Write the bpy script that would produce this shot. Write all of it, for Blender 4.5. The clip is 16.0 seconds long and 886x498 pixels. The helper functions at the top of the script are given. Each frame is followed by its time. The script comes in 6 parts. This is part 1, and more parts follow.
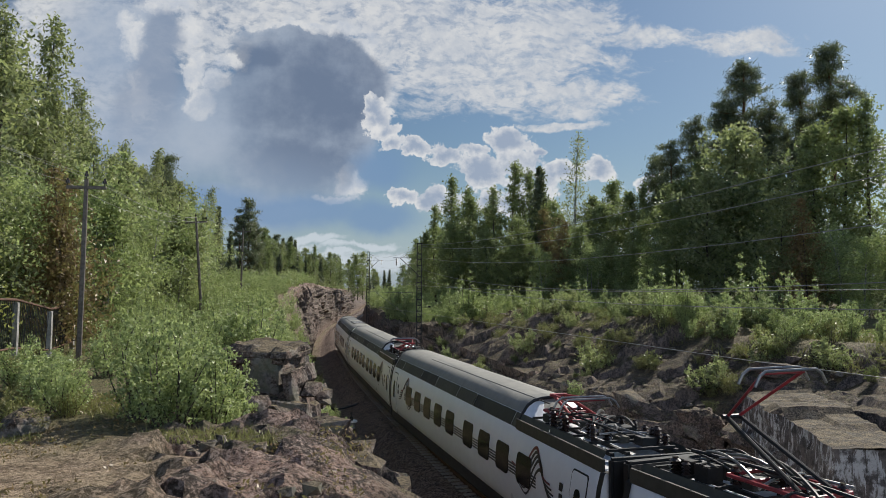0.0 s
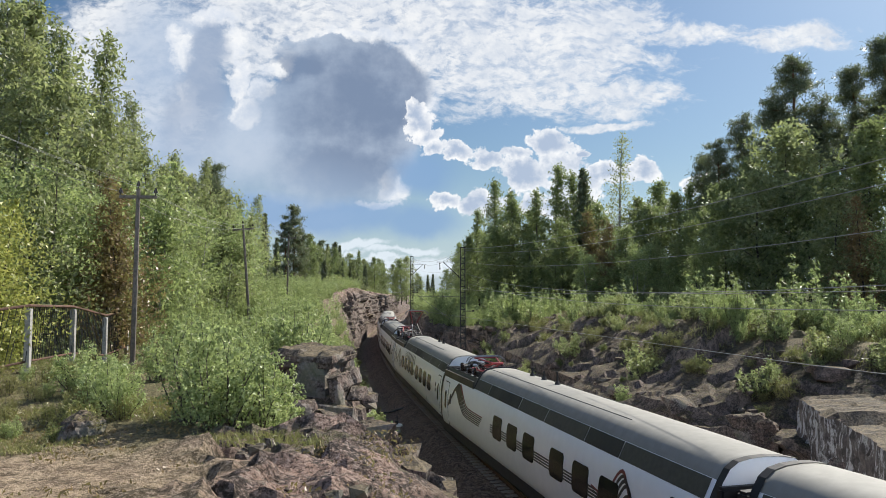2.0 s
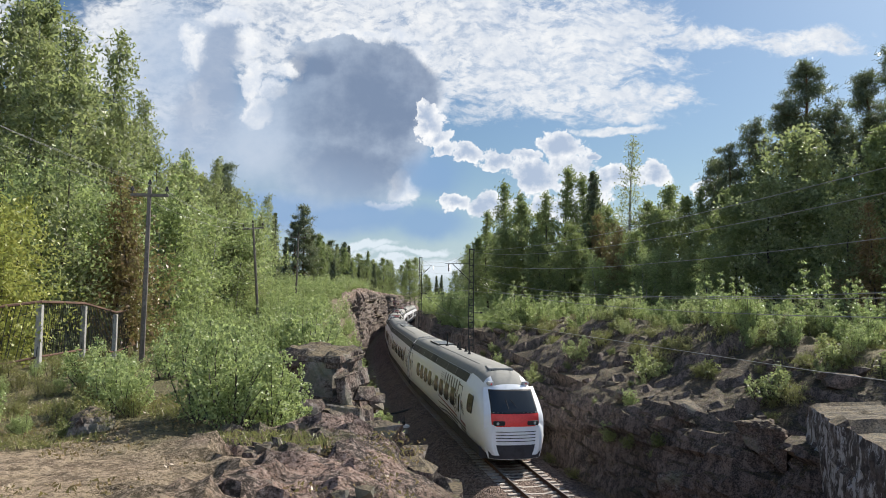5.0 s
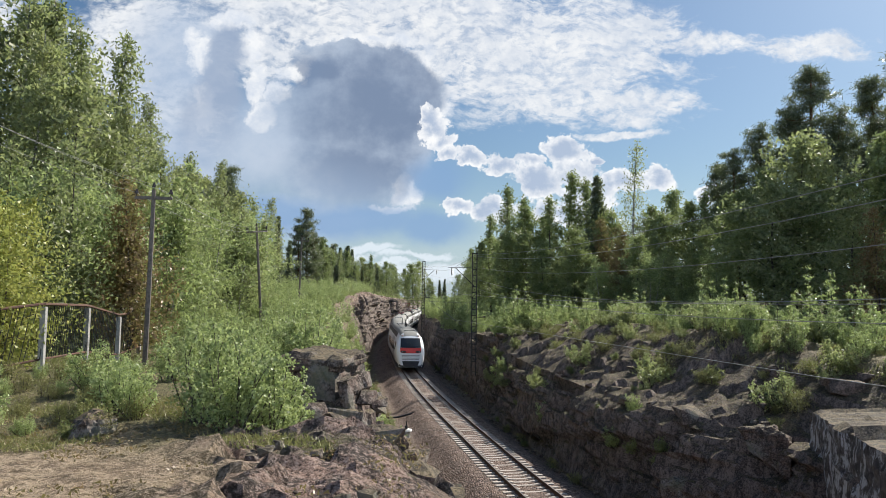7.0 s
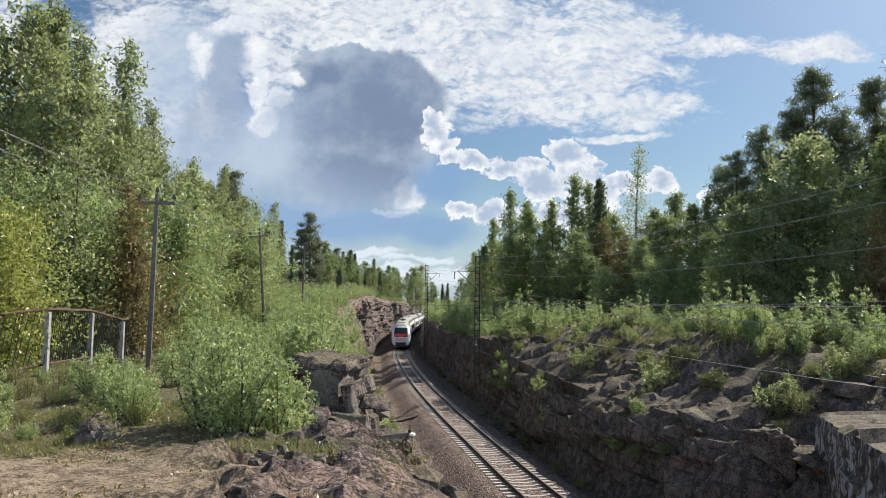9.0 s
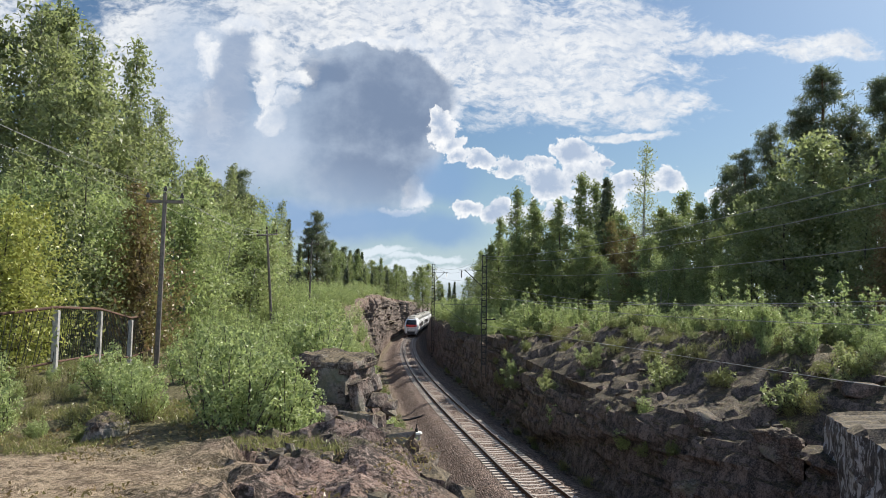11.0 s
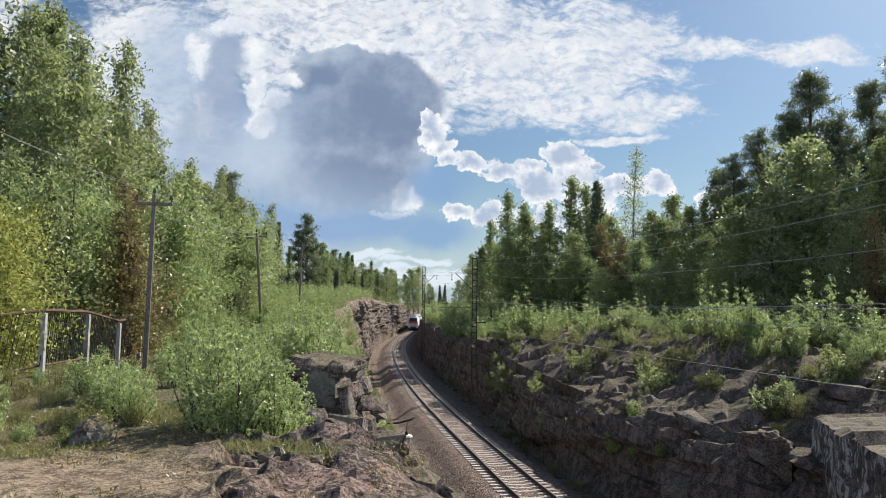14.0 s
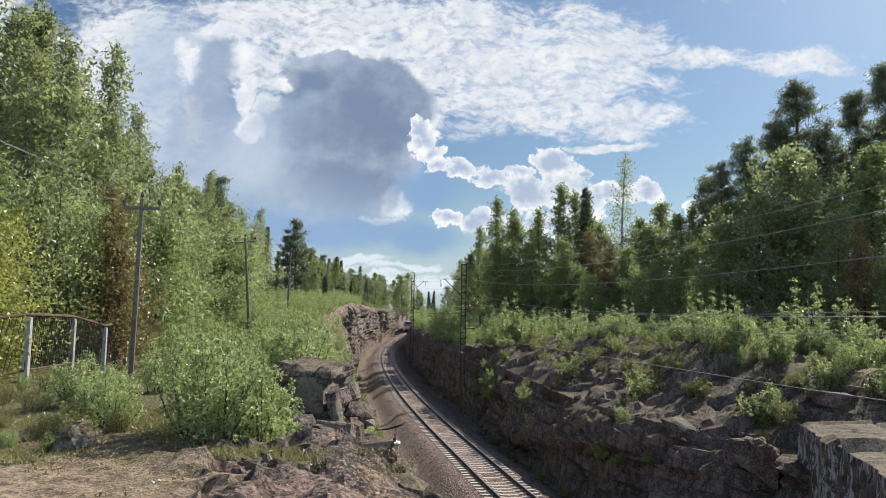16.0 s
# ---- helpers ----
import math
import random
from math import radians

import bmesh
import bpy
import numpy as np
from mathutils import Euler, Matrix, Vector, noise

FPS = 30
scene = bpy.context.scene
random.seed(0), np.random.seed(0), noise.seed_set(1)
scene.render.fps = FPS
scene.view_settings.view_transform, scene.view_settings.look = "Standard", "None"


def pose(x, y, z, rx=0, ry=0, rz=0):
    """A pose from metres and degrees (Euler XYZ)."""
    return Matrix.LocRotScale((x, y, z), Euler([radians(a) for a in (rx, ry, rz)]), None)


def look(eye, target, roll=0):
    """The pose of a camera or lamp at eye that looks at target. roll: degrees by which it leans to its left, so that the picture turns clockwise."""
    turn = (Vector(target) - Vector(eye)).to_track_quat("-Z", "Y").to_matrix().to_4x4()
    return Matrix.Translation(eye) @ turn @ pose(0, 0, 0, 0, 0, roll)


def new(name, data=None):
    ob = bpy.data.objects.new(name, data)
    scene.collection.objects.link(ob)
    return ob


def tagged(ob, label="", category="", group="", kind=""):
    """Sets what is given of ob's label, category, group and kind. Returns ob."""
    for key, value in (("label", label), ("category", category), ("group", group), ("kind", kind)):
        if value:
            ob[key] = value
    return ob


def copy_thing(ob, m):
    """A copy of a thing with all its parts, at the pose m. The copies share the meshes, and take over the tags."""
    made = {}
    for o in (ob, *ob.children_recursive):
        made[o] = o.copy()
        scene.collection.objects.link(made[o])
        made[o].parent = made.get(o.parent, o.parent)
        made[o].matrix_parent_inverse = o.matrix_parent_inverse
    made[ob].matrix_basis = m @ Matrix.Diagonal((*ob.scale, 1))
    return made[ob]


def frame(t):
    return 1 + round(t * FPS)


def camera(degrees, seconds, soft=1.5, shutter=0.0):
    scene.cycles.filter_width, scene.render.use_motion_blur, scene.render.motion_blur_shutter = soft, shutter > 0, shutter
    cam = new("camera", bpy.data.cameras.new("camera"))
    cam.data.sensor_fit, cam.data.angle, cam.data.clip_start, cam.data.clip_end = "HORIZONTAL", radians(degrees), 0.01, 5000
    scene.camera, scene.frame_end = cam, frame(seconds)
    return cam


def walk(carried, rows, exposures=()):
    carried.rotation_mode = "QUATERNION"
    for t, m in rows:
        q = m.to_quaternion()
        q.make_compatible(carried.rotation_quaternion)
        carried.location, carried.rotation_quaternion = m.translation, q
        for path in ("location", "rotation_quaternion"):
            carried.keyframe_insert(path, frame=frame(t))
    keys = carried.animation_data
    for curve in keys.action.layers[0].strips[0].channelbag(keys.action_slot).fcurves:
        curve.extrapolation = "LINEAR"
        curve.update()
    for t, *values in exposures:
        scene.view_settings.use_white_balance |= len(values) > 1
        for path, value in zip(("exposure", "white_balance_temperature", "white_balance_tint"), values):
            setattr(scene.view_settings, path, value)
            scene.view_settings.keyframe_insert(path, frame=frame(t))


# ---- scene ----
# Camera: held by hand on the rim of a rock cutting, 8.2 m over the rails. (seconds, pan, tilt, roll in degrees)
cam = camera(64.2, 16.0, soft=.8)
EYE = Vector((0, 0, 8.2))
AIM = [(0, 4.474, 3.139, .369), (.5, 3.878, 3.143, .292), (1, 2.564, 3.25, -.155), (1.5, 1.075, 3.445, -.277), (2, .976, 3.457, -.096),
       (2.5, 1.142, 3.481, .191), (3, .892, 3.234, .412), (3.5, .655, 3.375, .458), (4, .41, 3.382, .475), (5.2, .22, 3.62, .66), (6.5, .085, 3.857, .826),
       (7, -.025, 3.889, .902), (7.5, -.254, 3.926, .84), (8, -.369, 4.024, .682), (8.5, -.26, 4.043, .683), (9, -.256, 4.187, .69),
       (10.2, -.6, 4.15, .75), (11.5, -.862, 4.045, .789), (12, -.592, 4.032, .681), (12.5, -.308, 4.038, .686), (13, -.127, 4.172, .744),
       (13.5, -.087, 4.176, .883), (14, -.043, 4.33, .804), (14.5, 0, 4.56, .745), (15, .13, 4.71, .814), (15.5, .37, 4.823, .951), (16, .823, 4.83, 1.056)]


def aim(pan, tilt, roll):
    p, q = radians(pan), radians(tilt)
    return look(EYE, EYE + Vector((math.sin(p) * math.cos(q), math.cos(p) * math.cos(q), math.sin(q))), roll)


walk(cam, [(t, aim(*a)) for t, *a in AIM], exposures=[(0, .18), (.5, .24), (1.3, .66), (16, .66)])

# Light: one sun from the right, a little ahead, and a broken summer sky.
SUN_AZ, SUN_EL = radians(46), radians(40)
sun = new("sun", bpy.data.lights.new("sun", "SUN"))
sun.data.energy, sun.data.angle, sun.data.color = 5.0, radians(.55), (1, .95, .86)
sun.matrix_world = look((0, 0, 0), (-math.sin(SUN_AZ) * math.cos(SUN_EL), -math.cos(SUN_AZ) * math.cos(SUN_EL), -math.sin(SUN_EL)))


class Nodes:
    """A short way to write node graphs."""

    def __init__(self, tree):
        self.t = tree
        tree.nodes.clear()

    def n(self, kind, ins=(), **props):
        node = self.t.nodes.new(kind)
        if "operation" in props:
            node.operation = props["operation"]
        if "use_clamp" in props:
            node.use_clamp = props["use_clamp"]
        if "data_type" in props:
            node.data_type = props["data_type"]
        if "blend_type" in props:
            node.blend_type = props["blend_type"]
        if "interpolation_type" in props:
            node.interpolation_type = props["interpolation_type"]
        if "feature" in props:
            node.feature = props["feature"]
        if "layer_name" in props:
            node.layer_name = props["layer_name"]
        for k, v in (ins.items() if hasattr(ins, "items") else enumerate(ins)):
            if v is None:
                continue
            s = node.inputs[k]
            if isinstance(v, bpy.types.NodeSocket):
                self.t.links.new(v, s)
            else:
                s.default_value = v
        return node

    def m(self, op, a, b=None, c=None, clamp=False):
        return self.n("ShaderNodeMath", [a, b, c], operation=op, use_clamp=clamp).outputs[0]

    def v(self, op, a, b=None):
        node = self.n("ShaderNodeVectorMath", [a, b], operation=op)
        return node.outputs["Value"] if op in ("LENGTH", "DOT_PRODUCT") else node.outputs[0]

    def mix(self, f, a, b, blend="MIX"):
        return self.n("ShaderNodeMix", {0: f, 6: a, 7: b}, data_type="RGBA", blend_type=blend).outputs[2]

    def noise(self, vec, scale, detail=4, rough=.55, dist=0.0):
        return self.n("ShaderNodeTexNoise", {"Vector": vec, "Scale": scale, "Detail": detail, "Roughness": rough, "Distortion": dist}).outputs[0]

    def ramp(self, x, a, b, lo=0.0, hi=1.0, smooth=True):
        return self.n("ShaderNodeMapRange", {0: x, 1: a, 2: b, 3: lo, 4: hi}, interpolation_type="SMOOTHSTEP" if smooth else "LINEAR").outputs[0]

    def out(self, shader, kind="ShaderNodeOutputMaterial"):
        self.n(kind, {0: shader})


def make_world():
    w = bpy.data.worlds.new("sky")
    scene.world, w.use_nodes = w, True
    g = Nodes(w.node_tree)
    d = g.n("ShaderNodeTexCoord").outputs["Generated"]
    s = g.n("ShaderNodeSeparateXYZ", [d]).outputs
    depth = g.m("MAXIMUM", g.m("ABSOLUTE", s[1]), .12)
    u, v = g.m("DIVIDE", s[0], depth), g.m("DIVIDE", s[2], depth)
    p = g.n("ShaderNodeCombineXYZ", [u, v, 0.0]).outputs[0]
    n1 = g.n("ShaderNodeTexNoise", {"Vector": p, "Scale": 9.0, "Detail": 8.0, "Roughness": .6}).outputs
    n2 = g.noise(p, 34, 7, .62)
    n3 = g.n("ShaderNodeTexNoise", {"Vector": p, "Scale": 26.0, "Detail": 6.0, "Roughness": .6}).outputs
    soft = g.v("ADD", p, g.n("ShaderNodeVectorMath", {0: g.v("SUBTRACT", n1[1], (.5, .5, .5)), 3: .05}, operation="SCALE").outputs[0])
    warp = g.v("ADD", soft, g.n("ShaderNodeVectorMath", {0: g.v("SUBTRACT", n3[1], (.5, .5, .5)), 3: .028}, operation="SCALE").outputs[0])
    puff = g.m("SUBTRACT", 1.0, g.n("ShaderNodeTexVoronoi", {"Vector": warp, "Scale": 34.0, "Detail": 3.0, "Roughness": .65}, feature="F1").outputs[0])

    def blobs(field, list_):
        best = None
        for x, y, rx, ry in list_:
            c = ((x - 784) / 1250, (541 - y) / 1250, 0)
            e = g.v("LENGTH", g.v("MULTIPLY", g.v("SUBTRACT", field, c), (1250 / rx, 1250 / ry, 0)))
            e = g.m("SUBTRACT", 1.0, e)
            best = e if best is None else g.m("MAXIMUM", best, e)
        return best

    tex = g.n("ShaderNodeTexSky")
    tex.sky_type, tex.sun_disc, tex.sun_elevation, tex.sun_rotation = "NISHITA", False, SUN_EL, SUN_AZ
    tex.air_density, tex.dust_density, tex.ozone_density = 1.2, 1.0, 2.5
    sky = g.mix(1.0, tex.outputs[0], (.0545, .0650, .0740, 1), "MULTIPLY")
    # pale haze towards the horizon
    col = g.mix(g.ramp(v, .20, -.02, 0, .62), sky, (.52, .66, .80, 1))
    # high thin sheet, ragged and streaked
    streak = g.noise(g.v("MULTIPLY", soft, (.6, 1.6, 1)), 20, 9, .66, .3)
    mackerel = g.noise(g.v("MULTIPLY", soft, (1, 1.9, 1)), 60, 4, .6)
    sheet = blobs(soft, [(960, 130, 270, 105), (830, 60, 260, 110), (560, 20, 330, 95), (1130, 195, 130, 42), (1080, 60, 150, 90), (1440, 84, 130, 27), (1250, 78, 120, 22), (250, 110, 190, 150), (450, 100, 70, 60),
                         (1000, -220, 900, 160), (-200, 60, 320, 240), (1090, 246, 90, 8), (300, 230, 120, 70)])
    f = g.ramp(g.m("ADD", sheet, g.m("ADD", g.m("MULTIPLY", g.m("SUBTRACT", streak, .5), 1.7), g.m("MULTIPLY", g.m("SUBTRACT", mackerel, .5), .6))), -.10, .52)
    f = g.m("MULTIPLY", f, g.ramp(g.m("ADD", g.m("MULTIPLY", mackerel, .6), g.m("MULTIPLY", streak, .5)), .38, .62, .45, 1.0))
    col = g.mix(g.m("MULTIPLY", f, .96), col, g.mix(g.ramp(g.m("ADD", n2, g.m("MULTIPLY", n1[0], .6)), .55, 1.05), (.60, .65, .73, 1), (.83, .84, .85, 1)))
    # pale flank of the rain cloud
    flank = blobs(soft, [(450, 270, 190, 150), (330, 300, 160, 150), (600, 330, 200, 110), (520, 400, 260, 60), (300, 120, 150, 160)])
    col = g.mix(g.ramp(flank, 0, .75, 0, .85), col, g.mix(g.ramp(n1[0], .35, .7), (.36, .46, .62, 1), (.52, .59, .70, 1)))
    # lit billows that peep out behind the dark body
    rim = blobs(warp, [(752, 150, 40, 52), (768, 205, 38, 44), (730, 112, 44, 30), (748, 240, 34, 30), (722, 366, 34, 30), (712, 340, 26, 30), (690, 388, 60, 10), (392, 50, 56, 22), (430, 92, 30, 40), (505, 132, 40, 34), (440, 165, 26, 60), (336, 110, 26, 60), (640, 80, 120, 18),
                       (742, 262, 26, 36), (455, 215, 36, 44), (480, 175, 34, 30), (350, 200, 24, 50)])
    f = g.ramp(g.m("ADD", rim, g.m("ADD", g.m("MULTIPLY", g.m("SUBTRACT", n3[0], .5), 1.5), g.m("MULTIPLY", g.m("SUBTRACT", puff, .4), .4))), -.2, .32)
    col = g.mix(g.m("MULTIPLY", f, .9), col, g.mix(g.ramp(g.m("ADD", n3[0], g.m("MULTIPLY", n2, .5)), .6, .95), (.86, .87, .88, 1), (.60, .66, .76, 1)))
    # blue-grey rain cloud with a sharp crown, and the tower beside it
    tower = blobs(warp, [(384, 105, 46, 62), (376, 180, 52, 90), (360, 250, 76, 110)])
    f = g.ramp(g.m("ADD", tower, g.m("MULTIPLY", g.m("SUBTRACT", n3[0], .5), .3)), .0, .5)
    col = g.mix(g.m("MULTIPLY", f, g.ramp(v, .16, .30, .1, .85)), col, (.31, .385, .52, 1))
    body = blobs(warp, [(640, 180, 150, 104), (600, 260, 175, 130), (676, 145, 72, 58), (560, 128, 56, 34), (680, 240, 72, 90), (640, 335, 88, 70), (500, 320, 130, 90), (600, 112, 110, 34), (590, 360, 130, 50)])
    core = blobs(soft, [(650, 190, 180, 150), (600, 330, 170, 90), (560, 130, 110, 60)])
    f = g.ramp(g.m("ADD", body, g.m("ADD", g.m("MULTIPLY", g.m("SUBTRACT", n3[0], .5), .34), g.m("MULTIPLY", g.m("SUBTRACT", n2, .5), .14))), -.03, .13)
    lit = g.ramp(g.m("SUBTRACT", g.m("MULTIPLY", n1[0], .9), g.m("MULTIPLY", core, .42)), .12, .55)
    shade = g.mix(lit, (.185, .245, .36, 1), (.46, .54, .66, 1))
    f = g.m("MULTIPLY", f, g.ramp(u, -.32, -.14, .35, 1.0))
    col = g.mix(g.m("MULTIPLY", f, g.ramp(g.m("ADD", v, g.m("MULTIPLY", u, .25)), .06, .19, .12, .97)), col, shade)
    # deep blue bank under it
    low = blobs(soft, [(620, 412, 240, 40), (770, 330, 80, 60), (760, 420, 110, 40), (480, 400, 160, 40)])
    col = g.mix(g.m("MULTIPLY", g.ramp(low, 0, .7), .8), col, (.22, .36, .58, 1))
    # bright heaped clouds
    heap = blobs(warp, [(1000, 272, 56, 34), (1015, 315, 70, 40), (950, 330, 60, 52), (930, 292, 48, 20), (880, 298, 52, 22), (830, 292, 36, 18), (790, 285, 30, 18), (1050, 350, 70, 48), (1100, 335, 44, 34), (1160, 322, 46, 36), (760, 240, 34, 40), (775, 266, 32, 22),
                        (880, 385, 60, 34), (810, 380, 40, 22), (1000, 390, 90, 30), (1270, 352, 50, 20), (1064, 284, 15, 9), (1720, 300, 120, 60), (-60, 330, 160, 70)])
    f = g.ramp(g.m("ADD", heap, g.m("ADD", g.m("MULTIPLY", g.m("SUBTRACT", n3[0], .5), 1.3), g.m("ADD", g.m("MULTIPLY", g.m("SUBTRACT", puff, .4), .45), g.m("MULTIPLY", g.m("SUBTRACT", n2, .5), .4)))), -.16, .04)
    tone = g.mix(g.ramp(g.m("ADD", g.m("MULTIPLY", heap, .5), g.m("ADD", n3[0], g.m("MULTIPLY", n2, .6))), .80, 1.30), (.92, .92, .92, 1), (.40, .48, .62, 1))
    col = g.mix(g.m("MULTIPLY", f, .95), col, tone)
    # flat pale banks near the horizon
    bank = blobs(warp, [(655, 455, 70, 10), (745, 468, 80, 9), (600, 470, 90, 8), (790, 496, 160, 20), (700, 482, 60, 7), (1400, 420, 300, 60), (200, 440, 300, 60)])
    f = g.ramp(g.m("ADD", bank, g.m("ADD", g.m("MULTIPLY", g.m("SUBTRACT", n3[0], .5), 1.6), g.m("MULTIPLY", g.m("SUBTRACT", n2, .5), .8))), .0, .6)
    col = g.mix(g.m("MULTIPLY", f, .8), col, (.72, .79, .86, 1))
    # the unseen sky behind the camera is brightened, as front-lit cloud, for fill
    col = g.mix(1.0, col, g.n("ShaderNodeCombineColor", [g.ramp(s[1], .05, -.7, 1.0, 2.2)] * 3).outputs[0], "MULTIPLY")
    # below the horizon: dim ground light
    col = g.mix(g.ramp(v, .0, -.06), col, (.10, .11, .08, 1))
    g.out(g.n("ShaderNodeBackground", [col, .72]).outputs[0], "ShaderNodeOutputWorld")


make_world()


# ---------- materials ----------
def material(name):
    m = bpy.data.materials.new(name)
    m.use_nodes = True
    return m, Nodes(m.node_tree)


def bsdf(g, colour, rough=.7, metal=0.0, bump=None, strength=.3, distance=.02, spec=.5, coat=0.0):
    nrm = g.n("ShaderNodeBump", {"Strength": strength, "Distance": distance, "Height": bump}).outputs[0] if bump is not None else None
    return g.n("ShaderNodeBsdfPrincipled", {"Base Color": colour, "Roughness": rough, "Metallic": metal, "Normal": nrm, "Specular IOR Level": spec, "Coat Weight": coat}).outputs[0]


def simple(name, colour, rough=.6, metal=0.0, grain=30.0, amount=.25, bump=.15, spec=.5, coat=0.0):
    """Painted or cast surface: colour with large stains and fine grain."""
    m, g = material(name)
    p = g.n("ShaderNodeTexCoord").outputs["Object"]
    a, b = g.noise(p, grain, 5), g.noise(p, grain * .07, 3)
    dark = tuple(c * (1 - amount) for c in colour[:3]) + (1,)
    lite = tuple(min(1, c * (1 + amount * .6)) for c in colour[:3]) + (1,)
    col = g.mix(g.ramp(g.m("ADD", g.m("MULTIPLY", a, .5), g.m("MULTIPLY", b, .5)), .35, .65), dark, lite)
    g.out(bsdf(g, col, g.ramp(b, .3, .7, rough * .85, min(1, rough * 1.15)), metal, a, bump, .01, spec, coat))
    return m


def ground_material():
    """One sheet: granite, dry soil, grass litter and ballast, by the masks painted on the sheet."""
    m, g = material("ground")
    p = g.n("ShaderNodeTexCoord").outputs["Object"]
    mask = g.n("ShaderNodeSeparateColor", [g.n("ShaderNodeVertexColor", layer_name="kind").outputs[0]]).outputs
    fine, mid, big = g.noise(p, 17, 9, .72), g.noise(p, 2.6, 8, .68), g.noise(p, .33, 4)
    lichen = g.noise(p, 5.5, 6, .7)
    rock = g.mix(g.ramp(mid, .42, .58), (.055, .040, .033, 1), (.33, .215, .165, 1))
    rock = g.mix(g.ramp(fine, .51, .58, 0, .7), rock, (.46, .345, .29, 1))
    # low grain, sunk by the bump, gets crevice dark in its colour; likewise below
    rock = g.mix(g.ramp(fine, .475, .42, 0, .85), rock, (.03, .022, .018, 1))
    rock = g.mix(g.ramp(big, .5, .65, 0, .4), rock, (.13, .105, .09, 1))
    rock = g.mix(g.ramp(g.m("ADD", g.m("MULTIPLY", lichen, .6), big), .86, 1.0, 0, .6), rock, (.11, .11, .045, 1))
    rock = g.mix(g.ramp(lichen, .62, .7, 0, .5), rock, (.28, .27, .24, 1))
    # cut faces: darker rock with their shade put into the colour, plus pale lichen
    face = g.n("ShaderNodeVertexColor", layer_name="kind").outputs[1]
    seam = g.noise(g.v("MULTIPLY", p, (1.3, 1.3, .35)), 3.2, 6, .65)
    shaded_rock = g.mix(g.ramp(seam, .43, .57), (.060, .049, .043, 1), (.215, .165, .14, 1))
    shaded_rock = g.mix(g.ramp(fine, .52, .58, 0, .6), shaded_rock, (.24, .19, .16, 1))
    shaded_rock = g.mix(g.ramp(fine, .475, .42, 0, .7), shaded_rock, (.028, .023, .021, 1))
    shaded_rock = g.mix(g.ramp(lichen, .6, .72, 0, .5), shaded_rock, (.21, .185, .16, 1))
    rock = g.mix(g.m("MULTIPLY", face, .85), rock, shaded_rock)
    # moss, heather and needles lie on the level tops
    up = g.n("ShaderNodeSeparateXYZ", [g.n("ShaderNodeNewGeometry").outputs["True Normal"]]).outputs[2]
    moss = g.mix(g.ramp(mid, .4, .6), (.045, .034, .022, 1), (.125, .088, .050, 1))
    moss = g.mix(g.ramp(lichen, .5, .62, 0, .7), moss, (.13, .125, .045, 1))
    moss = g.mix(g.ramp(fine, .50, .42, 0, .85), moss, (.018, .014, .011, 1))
    moss = g.mix(g.ramp(fine, .54, .62, 0, .7), moss, (.21, .165, .12, 1))
    rock = g.mix(g.m("MULTIPLY", g.m("MULTIPLY", g.ramp(up, .62, .86), g.ramp(g.m("ADD", mid, g.m("MULTIPLY", big, .5)), .55, .75, .5, .97)), face), rock, moss)
    soil = g.mix(g.ramp(mid, .42, .58), (.17, .12, .075, 1), (.43, .325, .215, 1))
    soil = g.mix(g.ramp(fine, .52, .58, 0, .6), soil, (.52, .40, .29, 1))
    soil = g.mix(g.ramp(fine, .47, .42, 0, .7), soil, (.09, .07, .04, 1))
    grass = g.mix(g.ramp(fine, .35, .65), (.07, .062, .03, 1), (.20, .175, .08, 1))
    grass = g.mix(g.ramp(mid, .5, .7, 0, .6), grass, (.17, .12, .07, 1))
    pebble = g.n("ShaderNodeTexVoronoi", {"Vector": p, "Scale": 13.0, "Randomness": 1.0}, feature="F1").outputs
    stone = g.mix(g.ramp(g.n("ShaderNodeSeparateColor", [pebble[1]]).outputs[0], 0, 1), (.05, .034, .028, 1), (.42, .31, .255, 1))
    stone = g.mix(g.ramp(mid, .4, .65, 0, .65), stone, (.15, .088, .06, 1))
    stone = g.mix(g.ramp(big, .5, .62, 0, .4), stone, (.28, .21, .17, 1))
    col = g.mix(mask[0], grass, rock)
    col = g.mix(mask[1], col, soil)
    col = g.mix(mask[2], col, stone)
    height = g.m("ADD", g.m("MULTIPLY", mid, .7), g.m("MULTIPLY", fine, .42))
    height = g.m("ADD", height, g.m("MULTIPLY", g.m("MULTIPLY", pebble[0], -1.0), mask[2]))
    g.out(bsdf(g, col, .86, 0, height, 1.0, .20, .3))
    return m


def leaf_material(name, dark, lite, odd, translucent=.35):
    m, g = material(name)
    r = g.n("ShaderNodeNewGeometry").outputs["Random Per Island"]
    o = g.n("ShaderNodeObjectInfo").outputs["Random"]
    col = g.mix(r, dark + (1,), lite + (1,))
    col = g.mix(g.m("MULTIPLY", g.ramp(o, .2, 1.0), .45), col, odd + (1,))
    col = g.mix(g.ramp(r, .93, .95, 0, .6), col, tuple(c * 1.2 for c in odd) + (1,))
    a = bsdf(g, col, .44, spec=.45)
    b = g.n("ShaderNodeBsdfTranslucent", [g.mix(.5, col, (.34, .43, .145, 1))]).outputs[0]
    g.out(g.n("ShaderNodeMixShader", [translucent, a, b]).outputs[0])
    return m


def bark_material(name, dark, lite):
    m, g = material(name)
    p = g.v("MULTIPLY", g.n("ShaderNodeTexCoord").outputs["Object"], (1, 1, .25))
    a = g.noise(p, 18, 5, .7)
    g.out(bsdf(g, g.mix(g.ramp(a, .4, .6), dark + (1,), lite + (1,)), .9, 0, a, .8, .03, .2))
    return m


